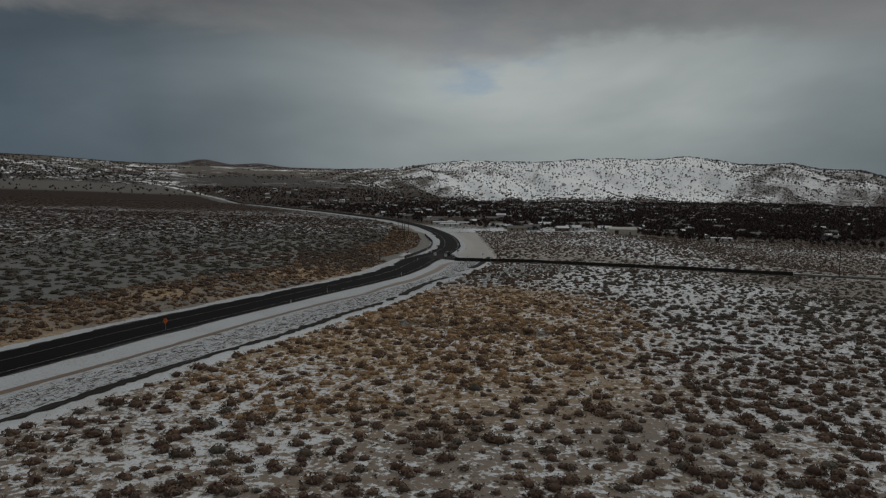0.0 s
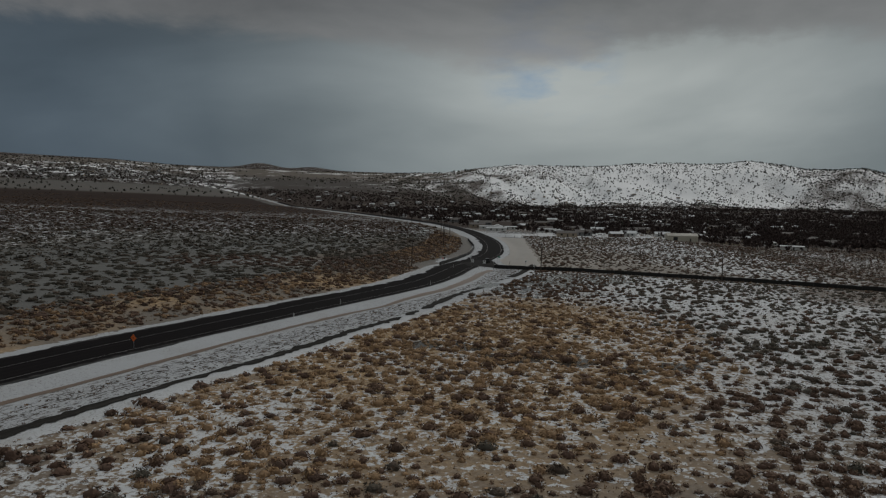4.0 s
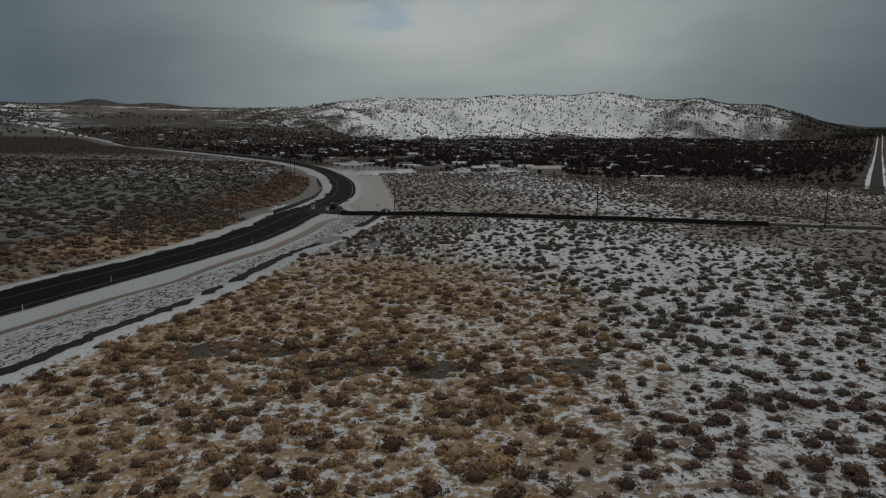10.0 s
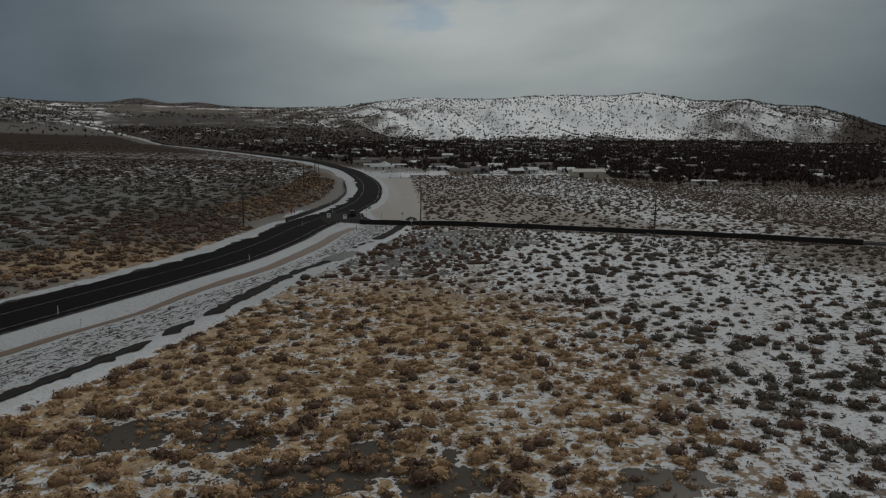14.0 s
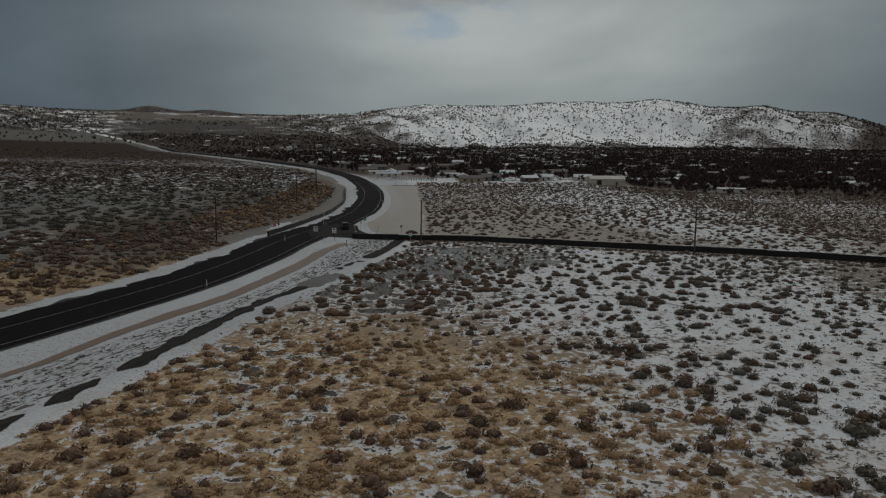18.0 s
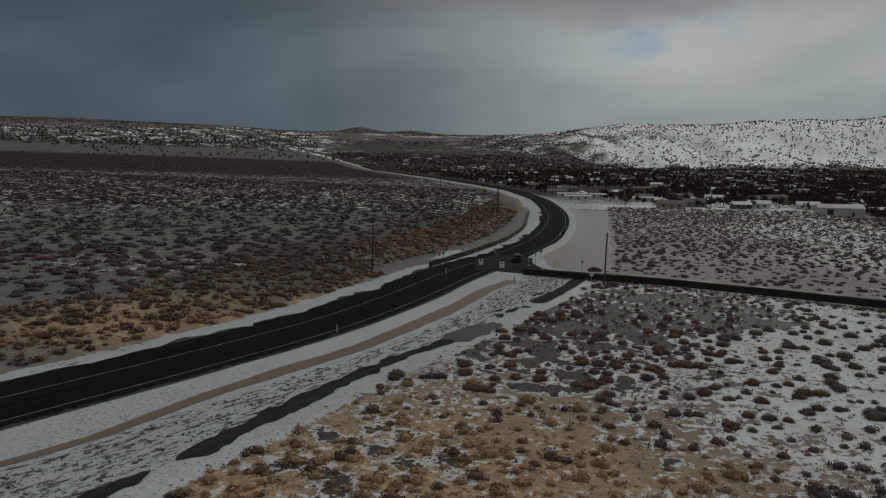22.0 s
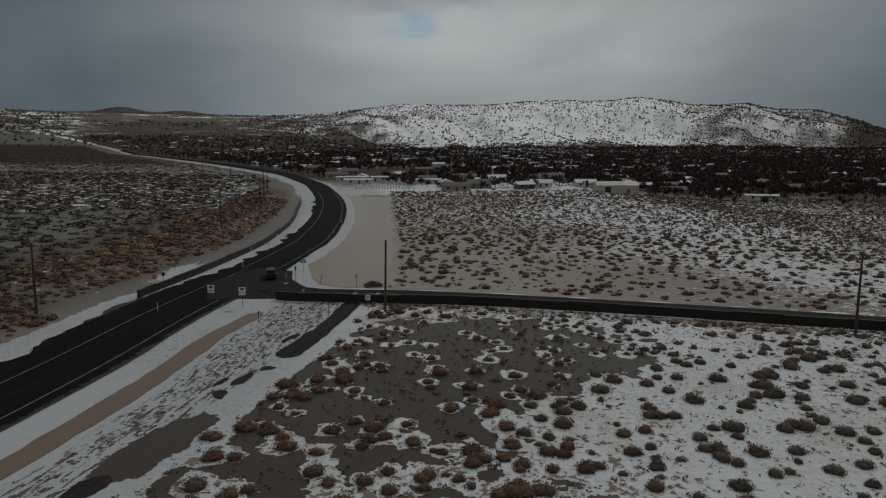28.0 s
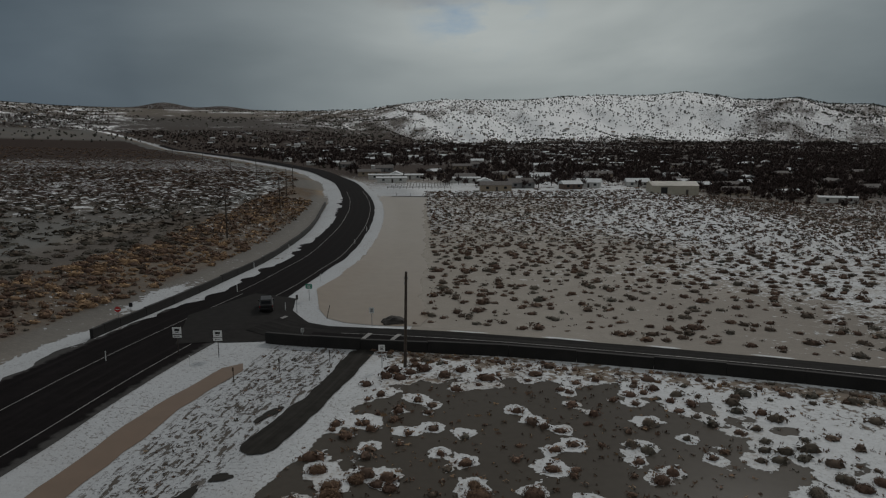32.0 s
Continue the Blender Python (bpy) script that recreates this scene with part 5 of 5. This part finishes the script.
sign("white_sign", 19.8, 284.4, 2.6, [(0.7, 0.75, 2.25, WHITE, "bars")], "small white sign on a post in roadside snow")
sign("white_sign", 17.4, 301.2, 2.6, [(0.65, 0.75, 2.25, WHITE, "bars")], "small white sign on a post by the mud flat")
sign("street_sign", 6.9, 314.6, 2.5, [(1.0, 0.7, 2.2, GREEN, "bars")], "green street sign on a post in snow", turn=-8)
sign("road_sign", 6.3, 307.8, 2.6, [(0.6, 0.7, 2.3, BLACK, "")], "dark back of a small sign on a post", turn=70)
sign("stop_sign", -15.6, 300.8, 2.5, [(0.8, 0.8, 2.2, RED, "octagon")], "red stop sign behind the low black wall", turn=10)
sign("road_sign", -15.2, 303.8, 2.4, [(0.45, 0.6, 2.1, BLACK, "")], "dark small sign on the bank behind the wall", turn=25)
sign("warning_sign", -56.0, 138.5, 2.2, [(0.95, 0.95, 1.75, ORANGE, "diamond")], "orange diamond warning sign at the highway's edge", turn=-20)
sign("low_sign", 8.9, 297.4, 1.0, [(0.4, 0.55, 0.75, WHITE, "bars")], "low white marker at the side road's mouth")
sign("stake", 10.7, 305.9, 1.9, [], "thin dark leaning stake at the mud flat's edge", "stake", post_mat=POLE_WOOD, lean=0.5)
for x, y in ((4.8, 280.6), (8.9, 283.4), (13.9, 286.2)):
    sign("marker_post", x, y, 1.5, [(0.16, 0.4, 1.35, POLE_WOOD, "")], "brown marker post in roadside snow", "post", "marker posts", post_mat=POLE_WOOD)

first = None
for x, y in ((-10.4, 285.6), (-0.9, 284.4), (6.6, 327.6), (4.6, 308.2), (-5.2, 319.4), (8.3, 368), (9.2, 389), (-14.0, 233), (-32.2, 191.8), (-27.2, 187.4), (-38, 172), (-7.6, 340), (-5.4, 362)):
    if first is None:
        first = thing("delineator", (x, y, ground_at(x, y)), "thin white plastic delineator post at the road's edge", "post", "delineator posts")
        bm = bmesh.new()
        box(bm, -0.05, 0.05, -0.02, 0.02, -0.1, 1.15, 0.01)
        part("post", bm, WHITE, first)
        bm = bmesh.new()
        box(bm, -0.04, 0.04, -0.027, -0.022, 0.9, 1.05)
        part("reflector", bm, STEEL, first)
    else:
        copy_thing(first, pose(x, y, ground_at(x, y)))


# ---- a heap of dark spoil at the mud flat's edge ----
def spoil_heap(x, y, r, h):
    g = np.random.default_rng(5)
    bm = bmesh.new()
    bmesh.ops.create_icosphere(bm, subdivisions=3, radius=1.0)
    for v in bm.verts:
        lump = 1 + 0.16 * math.sin(5 * v.co.x + 2) * math.cos(4 * v.co.y) + 0.07 * g.normal()
        v.co = (v.co.x * r * lump, v.co.y * r * 0.7 * lump, max(-0.2, v.co.z * h * lump))
    heap = part("spoil_heap", bm, plain("dark_spoil", (0.045, 0.040, 0.036), 0.95, 0, 2.0, 0.4, 0.8), None)
    heap.matrix_basis = pose(x, y, ground_at(x, y), 0, 0, 12)
    tagged(heap, "low heap of dark wet spoil beside the flooded flat", "heap")


spoil_heap(20.2, 303.0, 1.7, 0.9)


# ---- a car waiting at the junction ----
def car(x, y, turn):
    root = thing("car", (x, y, ground_at(x, y) + 0.04), "dark sport utility car waiting at the junction", "car", turn=turn)
    bm = bmesh.new()
    box(bm, -0.92, 0.92, -2.3, 2.3, 0.38, 1.05, 0.12)
    part("body", bm, CAR_PAINT, root)
    bm = bmesh.new()
    box(bm, -0.82, 0.82, -2.1, 0.9, 1.0, 1.72, 0.05)
    for v in bm.verts:
        if v.co.z > 1.4:
            v.co.x *= 0.86
            v.co.y = v.co.y * 0.84 - 0.05
    part("cabin", bm, CAR_PAINT, root)
    for name, (a, b, c, d, e, f) in (("rear_window", (-0.62, 0.62, -2.06, -2.02, 1.18, 1.58)), ("side_window", (-0.80, -0.77, -1.7, 0.5, 1.16, 1.58)), ("side_window", (0.77, 0.80, -1.7, 0.5, 1.16, 1.58))):
        bm = bmesh.new()
        box(bm, a, b, c, d, e, f, 0.01)
        part(name, bm, GLASS, root)
    for sx in (-1, 1):
        bm = bmesh.new()
        box(bm, sx * 0.9 - 0.1 * (sx > 0), sx * 0.9 + 0.1 * (sx < 0), -2.33, -2.27, 0.72, 0.98, 0.01)
        part("tail_light", bm, TAIL, root)
        bm = bmesh.new()
        box(bm, sx * 1.02 - 0.1, sx * 1.02 + 0.1, 0.55, 0.75, 1.02, 1.2, 0.03)
        part("mirror", bm, CAR_PAINT, root)
        for wy in (-1.45, 1.45):
            bm = bmesh.new()
            tube(bm, (sx * 0.68, wy, 0.34), (sx * 0.93, wy, 0.34), 0.34, 0.34, 18)
            wheel = part("wheel", bm, RUBBER, root)
            bm = bmesh.new()
            tube(bm, (sx * 0.92, wy, 0.34), (sx * 0.945, wy, 0.34), 0.2, 0.18, 12)
            part("rim", bm, STEEL, wheel)
    bm = bmesh.new()
    box(bm, -0.9, 0.9, -2.38, -2.28, 0.42, 0.62, 0.03)
    part("bumper", bm, BLACK, root)
    return root


car(1.9, 308.3, 12)

# ---- town: houses ----
WALLS = [plain("house_paint_white", (0.55, 0.55, 0.53), 0.7), plain("house_paint_tan", (0.34, 0.28, 0.21), 0.8), plain("house_paint_grey", (0.22, 0.22, 0.22), 0.8),
         plain("house_paint_brown", (0.13, 0.09, 0.07), 0.8)]
ROOFS = [SNOW, plain("shingles", (0.10, 0.09, 0.085), 0.9, 0, 3.0, 0.3, 0.4), SNOW]
DOOR = plain("dark_door", (0.06, 0.05, 0.045), 0.6)


def house(w, l, h, rise, wall, roof, label, name="house"):
    root = thing(name, (0, 0, -60), label, "house", "houses of the town")
    bm = bmesh.new()
    box(bm, -w / 2, w / 2, -l / 2, l / 2, -0.5, h)
    part("wall", bm, wall, root)
    bm = bmesh.new()
    o = 0.45
    p = [(-w / 2 - o, -l / 2 - o, h - 0.1), (w / 2 + o, -l / 2 - o, h - 0.1), (w / 2 + o, l / 2 + o, h - 0.1), (-w / 2 - o, l / 2 + o, h - 0.1), (-w / 2 - o, 0, h + rise), (w / 2 + o, 0, h + rise)]
    v = [bm.verts.new(q) for q in p]
    for f in ((0, 1, 5, 4), (2, 3, 4, 5), (0, 4, 3), (1, 2, 5), (3, 2, 1, 0)):
        bm.faces.new([v[i] for i in f])
    part("roof", bm, roof, root)
    for wx, ww, z0, z1, nm, mat in ((-0.28, 1.3, 1.0, 2.1, "window", GLASS), (0.3, 1.3, 1.0, 2.1, "window", GLASS), (0.02, 0.95, 0.0, 2.05, "door", DOOR)):
        bm = bmesh.new()
        box(bm, wx * w - ww / 2, wx * w + ww / 2, -l / 2 - 0.04, -l / 2 + 0.02, z0, z1)
        part(nm, bm, mat, root)
    return root


KINDS = [house(11, 7.5, 2.7, 1.6, WALLS[0], SNOW, "small white house with a snowy gable roof"), house(14, 8, 2.8, 1.5, WALLS[1], ROOFS[1], "low tan house with a dark shingle roof"),
         house(16, 4.4, 2.7, 0.5, WALLS[0], SNOW, "long white mobile home under snow", "mobile_home"), house(12, 9, 2.8, 1.9, WALLS[2], ROOFS[1], "grey house with a dark shingle roof"),
         house(9, 7, 2.6, 1.4, WALLS[3], SNOW, "small brown house with a snowy roof")]


def place_house(kind, x, y, turn):
    copy_thing(KINDS[kind], pose(x, y, ground_at(x, y), 0, 0, turn))


for kind, x, y, turn in ((2, -1, 616, 0), (2, 14.5, 614, 2), (0, 6.5, 622, 90), (1, 56, 529, 0), (4, 92, 536, 10), (0, 103, 546, -20), (3, 70, 548, 5), (2, 45, 585, 0),
                         (1, -12, 655, 8), (0, 88, 600, 0), (2, 64, 640, 0), (4, 30, 660, 40), (1, 180, 560, -10), (2, 210, 520, -20), (0, 170, 610, 0)):
    place_house(kind, x, y, turn)
hr = np.random.default_rng(21)
spots = [(25.0, 560.0)]
while len(spots) < 262:
    az, r = hr.uniform(-23, 40), 350 + 1600 * hr.random() ** 1.05
    if az > 24 and hr.random() < 0.6:
        continue
    x, y = HUB[0] + r * math.sin(radians(az)), HUB[1] + r * math.cos(radians(az))
    if beside(np.array([x]), np.array([y]))[0][0] < 24 or min((x - a) ** 2 + (y - b) ** 2 for a, b in spots) < 22**2:
        continue
    if abs(beside(np.array([x]), np.array([y]), FAR_ROAD)[0][0]) < 25 or (110 < x < 160 and 505 < y < 545) or y < 525:
        continue
    spots.append((x, y))
    place_house(int(hr.integers(0, 5)), x, y, float(hr.choice([0, 90, 4, -6, 12])))


def joined_houses(name, count, az0, az1, r0, r1, label):
    """Far houses as one mesh: walls, a gable roof with eaves, and dark openings."""
    vs, fs, kinds, tries = [], [], [], 0
    while count and tries < 5000:
        tries += 1
        az, r = hr.uniform(az0, az1), hr.uniform(r0, r1)
        x, y = HUB[0] + r * math.sin(radians(az)), HUB[1] + r * math.cos(radians(az))
        if min((x - a) ** 2 + (y - b) ** 2 for a, b in spots) < 26**2:
            continue
        spots.append((x, y))
        count -= 1
        w, l, h, rise = hr.uniform(9, 16), hr.uniform(6, 9), hr.uniform(2.6, 3.2), hr.uniform(0.8, 1.9)
        m = pose(x, y, ground_at(x, y), 0, 0, float(hr.choice([0, 90, 20, -15])))
        o, roof, wall = 0.45, int(hr.integers(0, 3)), int(hr.integers(2, 5))
        pts = [(sx * w / 2, sy * l / 2, z) for z in (-0.5, h) for sx, sy in ((-1, -1), (1, -1), (1, 1), (-1, 1))]
        pts += [(sx * (w / 2 + o), sy * (l / 2 + o), h - 0.1) for sx, sy in ((-1, -1), (1, -1), (1, 1), (-1, 1))]
        pts += [(-w / 2 - o, 0, h + rise), (w / 2 + o, 0, h + rise)]
        faces = [((0, 1, 5, 4), wall), ((1, 2, 6, 5), wall), ((2, 3, 7, 6), wall), ((3, 0, 4, 7), wall), ((8, 9, 13, 12), roof // 2), ((10, 11, 12, 13), roof // 2),
                 ((8, 12, 11, 11), wall), ((9, 10, 13, 13), wall)]
        for wx, ww, z0, z1 in ((-0.28, 1.4, 1.0, 2.1), (0.3, 1.4, 1.0, 2.1), (0.02, 1.0, 0.0, 2.05)):
            k = len(pts)
            pts += [(wx * w + sx * ww / 2, -l / 2 - 0.04, z) for z, sx in ((z0, -1), (z0, 1), (z1, 1), (z1, -1))]
            faces.append(((k, k + 1, k + 2, k + 3), 5))
        base = len(vs)
        vs += [tuple(m @ Vector(p)) for p in pts]
        for f, k in faces:
            fs.append([base + i for i in dict.fromkeys(f)])
            kinds.append(k)
    me = bpy.data.meshes.new(name)
    me.from_pydata(vs, [], fs)
    for mat in (SNOW, ROOFS[1], WALLS[0], WALLS[1], WALLS[2], GLASS):
        me.materials.append(mat)
    me.polygons.foreach_set("material_index", np.array(kinds, np.int32))
    return tagged(new(name, me), label, "houses", kind="stuff")


joined_houses("distant_houses", 110, -52, -27, 1930, 2800, "small houses of a far village on a snowy slope")
joined_houses("distant_houses", 65, -1, 18, 2110, 2340, "small houses on the snowy apron under the hills")
for root in KINDS:
    for o in (*root.children_recursive, root):
        bpy.data.objects.remove(o)

# the tan metal warehouse at the town's edge
TAN_METAL = plain("tan_sheet_metal", (0.40, 0.37, 0.30), 0.6, 0.0, 1.5, 0.12)
TAN_ROOF = plain("tan_metal_roof", (0.46, 0.44, 0.38), 0.55, 0.0, 1.5, 0.12)
barn = thing("warehouse", (134.5, 520.5, ground_at(134.5, 520.5)), "large tan sheet-metal warehouse with an open dark doorway", "warehouse", turn=-6)
bm = bmesh.new()
w, l, h, rise = 20.0, 13.0, 3.9, 1.5
v = [bm.verts.new(q) for q in ((-w / 2, -l / 2, -0.4), (w / 2, -l / 2, -0.4), (w / 2, l / 2, -0.4), (-w / 2, l / 2, -0.4),
                               (-w / 2, -l / 2, h), (w / 2, -l / 2, h), (w / 2, l / 2, h), (-w / 2, l / 2, h), (-w / 2, 0, h + rise), (w / 2, 0, h + rise))]
for f in ((0, 1, 5, 4), (2, 3, 7, 6), (3, 0, 4, 8, 7), (1, 2, 6, 9, 5), (3, 2, 1, 0), (4, 5, 9, 8), (6, 7, 8, 9)):
    bm.faces.new([v[i] for i in f])
part("wall", bm, TAN_METAL, barn)
bm = bmesh.new()
for s in (-1, 1):
    v = [bm.verts.new(q) for q in ((-w / 2 - 0.3, s * (l / 2 + 0.3), h + 0.0), (w / 2 + 0.3, s * (l / 2 + 0.3), h + 0.0), (w / 2 + 0.3, 0, h + rise + 0.12), (-w / 2 - 0.3, 0, h + rise + 0.12))]
    bm.faces.new(v)
bmesh.ops.solidify(bm, geom=bm.faces[:], thickness=0.06)
part("roof", bm, TAN_ROOF, barn)
for x0, x1, z1, nm in ((-6.2, -3.4, 3.2, "doorway"), (4.5, 5.6, 2.2, "door")):
    bm = bmesh.new()
    box(bm, x0, x1, -l / 2 - 0.05, -l / 2 + 0.02, 0, z1)
    part(nm, bm, BLACK if nm == "doorway" else DOOR, barn)


# ---- fences at the town's edge ----
def fence(name, line, gap, height, rails, label):
    line = np.asarray(line, float)
    root = thing(name, (line[0][0], line[0][1], ground_at(*line[0])), label, "fence")
    inv = root.matrix_basis.inverted()
    post_me = None
    run = np.concatenate([[0], np.cumsum(np.hypot(*np.diff(line, axis=0).T))])
    s = np.arange(0, run[-1], gap)
    px, py = np.interp(s, run, line[:, 0]), np.interp(s, run, line[:, 1])
    pz = land(px, py)
    for x, y, z in zip(px, py, pz):
        if post_me is None:
            bm = bmesh.new()
            tube(bm, (0, 0, -0.2), (0, 0, height), 0.11, 0.09, 6)
            ob = part("post", bm, POLE_WOOD, root)
            post_me = ob.data
        else:
            ob = new("post", post_me)
            ob.parent = root
        ob.matrix_basis = inv @ Matrix.Translation((x, y, z))
    for k in rails:
        for i in range(len(s) - 1):
            bm = bmesh.new()
            tube(bm, (px[i], py[i], pz[i] + k), (px[i + 1], py[i + 1], pz[i + 1] + k), 0.05, 0.05, 4)
            ob = part("rail", bm, POLE_WOOD, root)
            ob.matrix_basis = inv
    return root


for n in range(4):
    fence("corral_fence", [(6 + n * 1.5, 540 + n * 9), (36 + n * 1.2, 538 + n * 9)], 3.0, 1.5, (0.7, 1.3), "wooden corral fence in snow at the town's edge")
fence("field_fence", [(12, 503), (80, 493), (117, 484), (141, 466), (171, 454), (240, 456)], 6.0, 1.3, (), "line of wooden fence posts along a track")
track = ribbon("track", spline([(10, 500), (80, 490), (116, 481), (140, 462), (170, 450), (240, 451), (313, 441)], 6.0), -1.6, 1.6, 0.1, GREY_ASPHALT, 0.4, 2)
tagged(track, "muddy track along the edge of the scrub field", "track", kind="structure")


# ---- trees of the town and the slopes ----
def tree_template(blades, seed, conifer=False, limbed=True):
    g = np.random.default_rng(seed)
    az, u = g.uniform(0, 2 * np.pi, blades), g.random(blades)
    if conifer:
        z0 = 0.08 + 0.9 * u
        reach = (1.02 - z0) * 0.34 * g.uniform(0.6, 1.15, blades)
        root = np.stack([0 * az, 0 * az, z0], 1)
        tip = np.stack([np.cos(az) * reach, np.sin(az) * reach, z0 - 0.04 + 0.05 * g.random(blades)], 1)
        wide = 0.09
    else:
        up = g.uniform(-0.25, 1, blades)
        fl = np.sqrt(np.clip(1 - np.clip(up, 0, 1) ** 2, 0, 1))
        reach = g.uniform(0.45, 1.08, blades) * (1 + 0.2 * np.sin(3 * az + seed))
        tip = np.stack([np.cos(az) * fl * 0.46 * reach, np.sin(az) * fl * 0.46 * reach, 0.52 + 0.46 * up * reach], 1)
        root = tip * g.uniform(0.25, 0.75, (blades, 1)) + np.array([0, 0, 0.34]) * 0.45
        wide = 0.06 if limbed else 0.10
    side = np.cross(tip - root, g.normal(size=(blades, 3)))
    side /= np.linalg.norm(side, axis=1, keepdims=True) + 1e-9
    w = wide * g.uniform(0.5, 1.4, (blades, 1))
    v = np.stack([root - side * w, root + side * w, tip], 1).reshape(-1, 3)
    f = np.arange(3 * blades).reshape(-1, 3)
    # trunk and limbs
    k, limbs = 5, [((0, 0, -0.05), (0.01, 0, 0.5), 0.03)]
    if limbed and not conifer:
        limbs += [((0, 0, 0.25), (0.2 * math.cos(a), 0.2 * math.sin(a), 0.62), 0.016) for a in (seed, seed + 2.1, seed + 4.2)]
    for a, b, r in limbs:
        ang = np.arange(k) / k * 2 * np.pi
        ring = np.stack([np.cos(ang), np.sin(ang), 0 * ang], 1) * r
        n = np.arange(k)
        m = (n + 1) % k
        f = np.vstack([f, np.stack([n, m, k + n], 1) + len(v), np.stack([m, k + m, k + n], 1) + len(v)])
        v = np.vstack([v, ring + a, ring * 0.55 + b])
    return v, f


def wood(name, x, y, height, temps, mat, label, category):
    x, y, height = (np.asarray(a, float) for a in (x, y, height))
    z = land(x, y)
    kind = rng.integers(0, len(temps), len(x))
    vs, fs, base = [], [], 0
    for k, (v, f) in enumerate(temps):
        i = np.where(kind == k)[0]
        n = len(i)
        a = rng.uniform(0, 6.28, n)
        wd = height[i] * rng.uniform(0.85, 1.35, n)
        X = (v[None, :, 0] * np.cos(a)[:, None] - v[None, :, 1] * np.sin(a)[:, None]) * wd[:, None] + x[i][:, None]
        Y = (v[None, :, 0] * np.sin(a)[:, None] + v[None, :, 1] * np.cos(a)[:, None]) * wd[:, None] + y[i][:, None]
        vs.append(np.stack([X, Y, v[None, :, 2] * height[i][:, None] + z[i][:, None]], -1).reshape(-1, 3))
        fs.append((f[None] + (np.arange(n) * len(v))[:, None, None]).reshape(-1, 3) + base)
        base += n * len(v)
    return tagged(new(name, mesh_of(name, np.vstack(vs), np.vstack(fs), [mat])), label, category, kind="stuff")


def polar(n, az0, az1, r0, r1, power=1.0):
    az, r = np.radians(rng.uniform(az0, az1, n)), r0 + (r1 - r0) * rng.random(n) ** power
    return HUB[0] + r * np.sin(az), HUB[1] + r * np.cos(az)


bare = [tree_template(70, s) for s in range(5)]
bare_far = [tree_template(26, s + 9, limbed=False) for s in range(4)]
ever = [tree_template(46, s + 20, True) for s in range(3)]
x, y = polar(14500, -25, 42, 330, 2140, 0.85)
d = beside(x, y)[0]
keep = (d > 16) & (y > 530) & (np.abs(beside(x, y, FAR_ROAD)[0]) > 10) & (wave_noise(x, y, 90, 41) + 0.25 * smooth((x - 150) / 200) + 0.1 * smooth((y - 800) / 200) > 0.40) & ~((x > 118) & (x < 150) & (y > 500) & (y < 560))
house_xy = np.array(spots)
clear = np.array([np.min((house_xy[:, 0] - a) ** 2 + (house_xy[:, 1] - b) ** 2) > 60 for a, b in zip(x, y)])
keep &= clear
bearing = np.degrees(np.arctan2(x - HUB[0], y - HUB[1]))
keep &= (np.hypot(x - HUB[0], y - HUB[1]) < 1960) | (bearing > -3)
x, y = x[keep], y[keep]
r = np.hypot(x - HUB[0], y - HUB[1])
near_r = r < 560
wood("bare_trees", x[near_r], y[near_r], rng.uniform(3, 7.5, near_r.sum()), bare, TREE, "dark leafless trees among the houses", "trees")
wood("bare_trees", x[~near_r], y[~near_r], rng.uniform(3.5, 7.5, (~near_r).sum()), bare_far, TREE, "dark leafless trees of the distant town", "trees")
x, y = polar(8500, 13, 50, 320, 2260, 0.75)
keep = (beside(x, y, SIDE_LINE)[0] < -90) & (beside(x, y, FAR_ROAD)[0] < -12) & (y > 505 - 0.1 * x) & (rng.random(len(x)) < smooth((np.degrees(np.arctan2(x - HUB[0], y - HUB[1])) - 11) / 8))
wood("thicket", x[keep], y[keep], rng.uniform(3, 7, keep.sum()), bare_far, TREE, "dense dark red-brown thicket at the edge of town", "trees")
x, y = polar(240, -22, 34, 380, 1700)
keep = (beside(x, y)[0] > 16) & (y > 540)
wood("evergreens", x[keep], y[keep], rng.uniform(4, 9, keep.sum()), ever, PINE, "scattered dark evergreens in town", "trees")
x, y = polar(1500, -54, -24, 1920, 2900)
wood("village_trees", x, y, rng.uniform(4, 9, len(x)), bare_far, TREE, "dark trees of a village on the slope", "trees")
# junipers dotted over the snowy hills and the rising plain
clump = [bush_template(9, 0.45, 90 + k, 0)[:2] for k in range(4)]
round_tree = [(v * np.array([0.52, 0.52, 1.0]), f) for v, f in clump]
# denser beyond 20 degrees, in part to stand in for cloud shade
x, y = np.hstack([polar(14000, -15, 44, 1900, 3050, 0.8), polar(1500, 24, 38, 2000, 3050, 0.8)])
bearing = np.degrees(np.arctan2(x - HUB[0], y - HUB[1]))
keep = (rng.random(len(x)) < smooth((bearing + 16) / 18)) & (wave_noise(x, y, 80, 51) + 0.3 * smooth((bearing - 20) / 5) > 0.30)
wood("junipers", x[keep], y[keep], rng.uniform(2.6, 6.2, keep.sum()), round_tree, PINE, "dark junipers dotted over snowy hillsides", "shrubs")
x, y = polar(5200, -56, -3, 1500, 3350, 0.6)
keep = wave_noise(x, y, 240, 52) > 0.42
wood("junipers", x[keep], y[keep], rng.uniform(3.0, 7.0, keep.sum()), round_tree, PINE, "dark junipers on a rising brown plain", "shrubs")
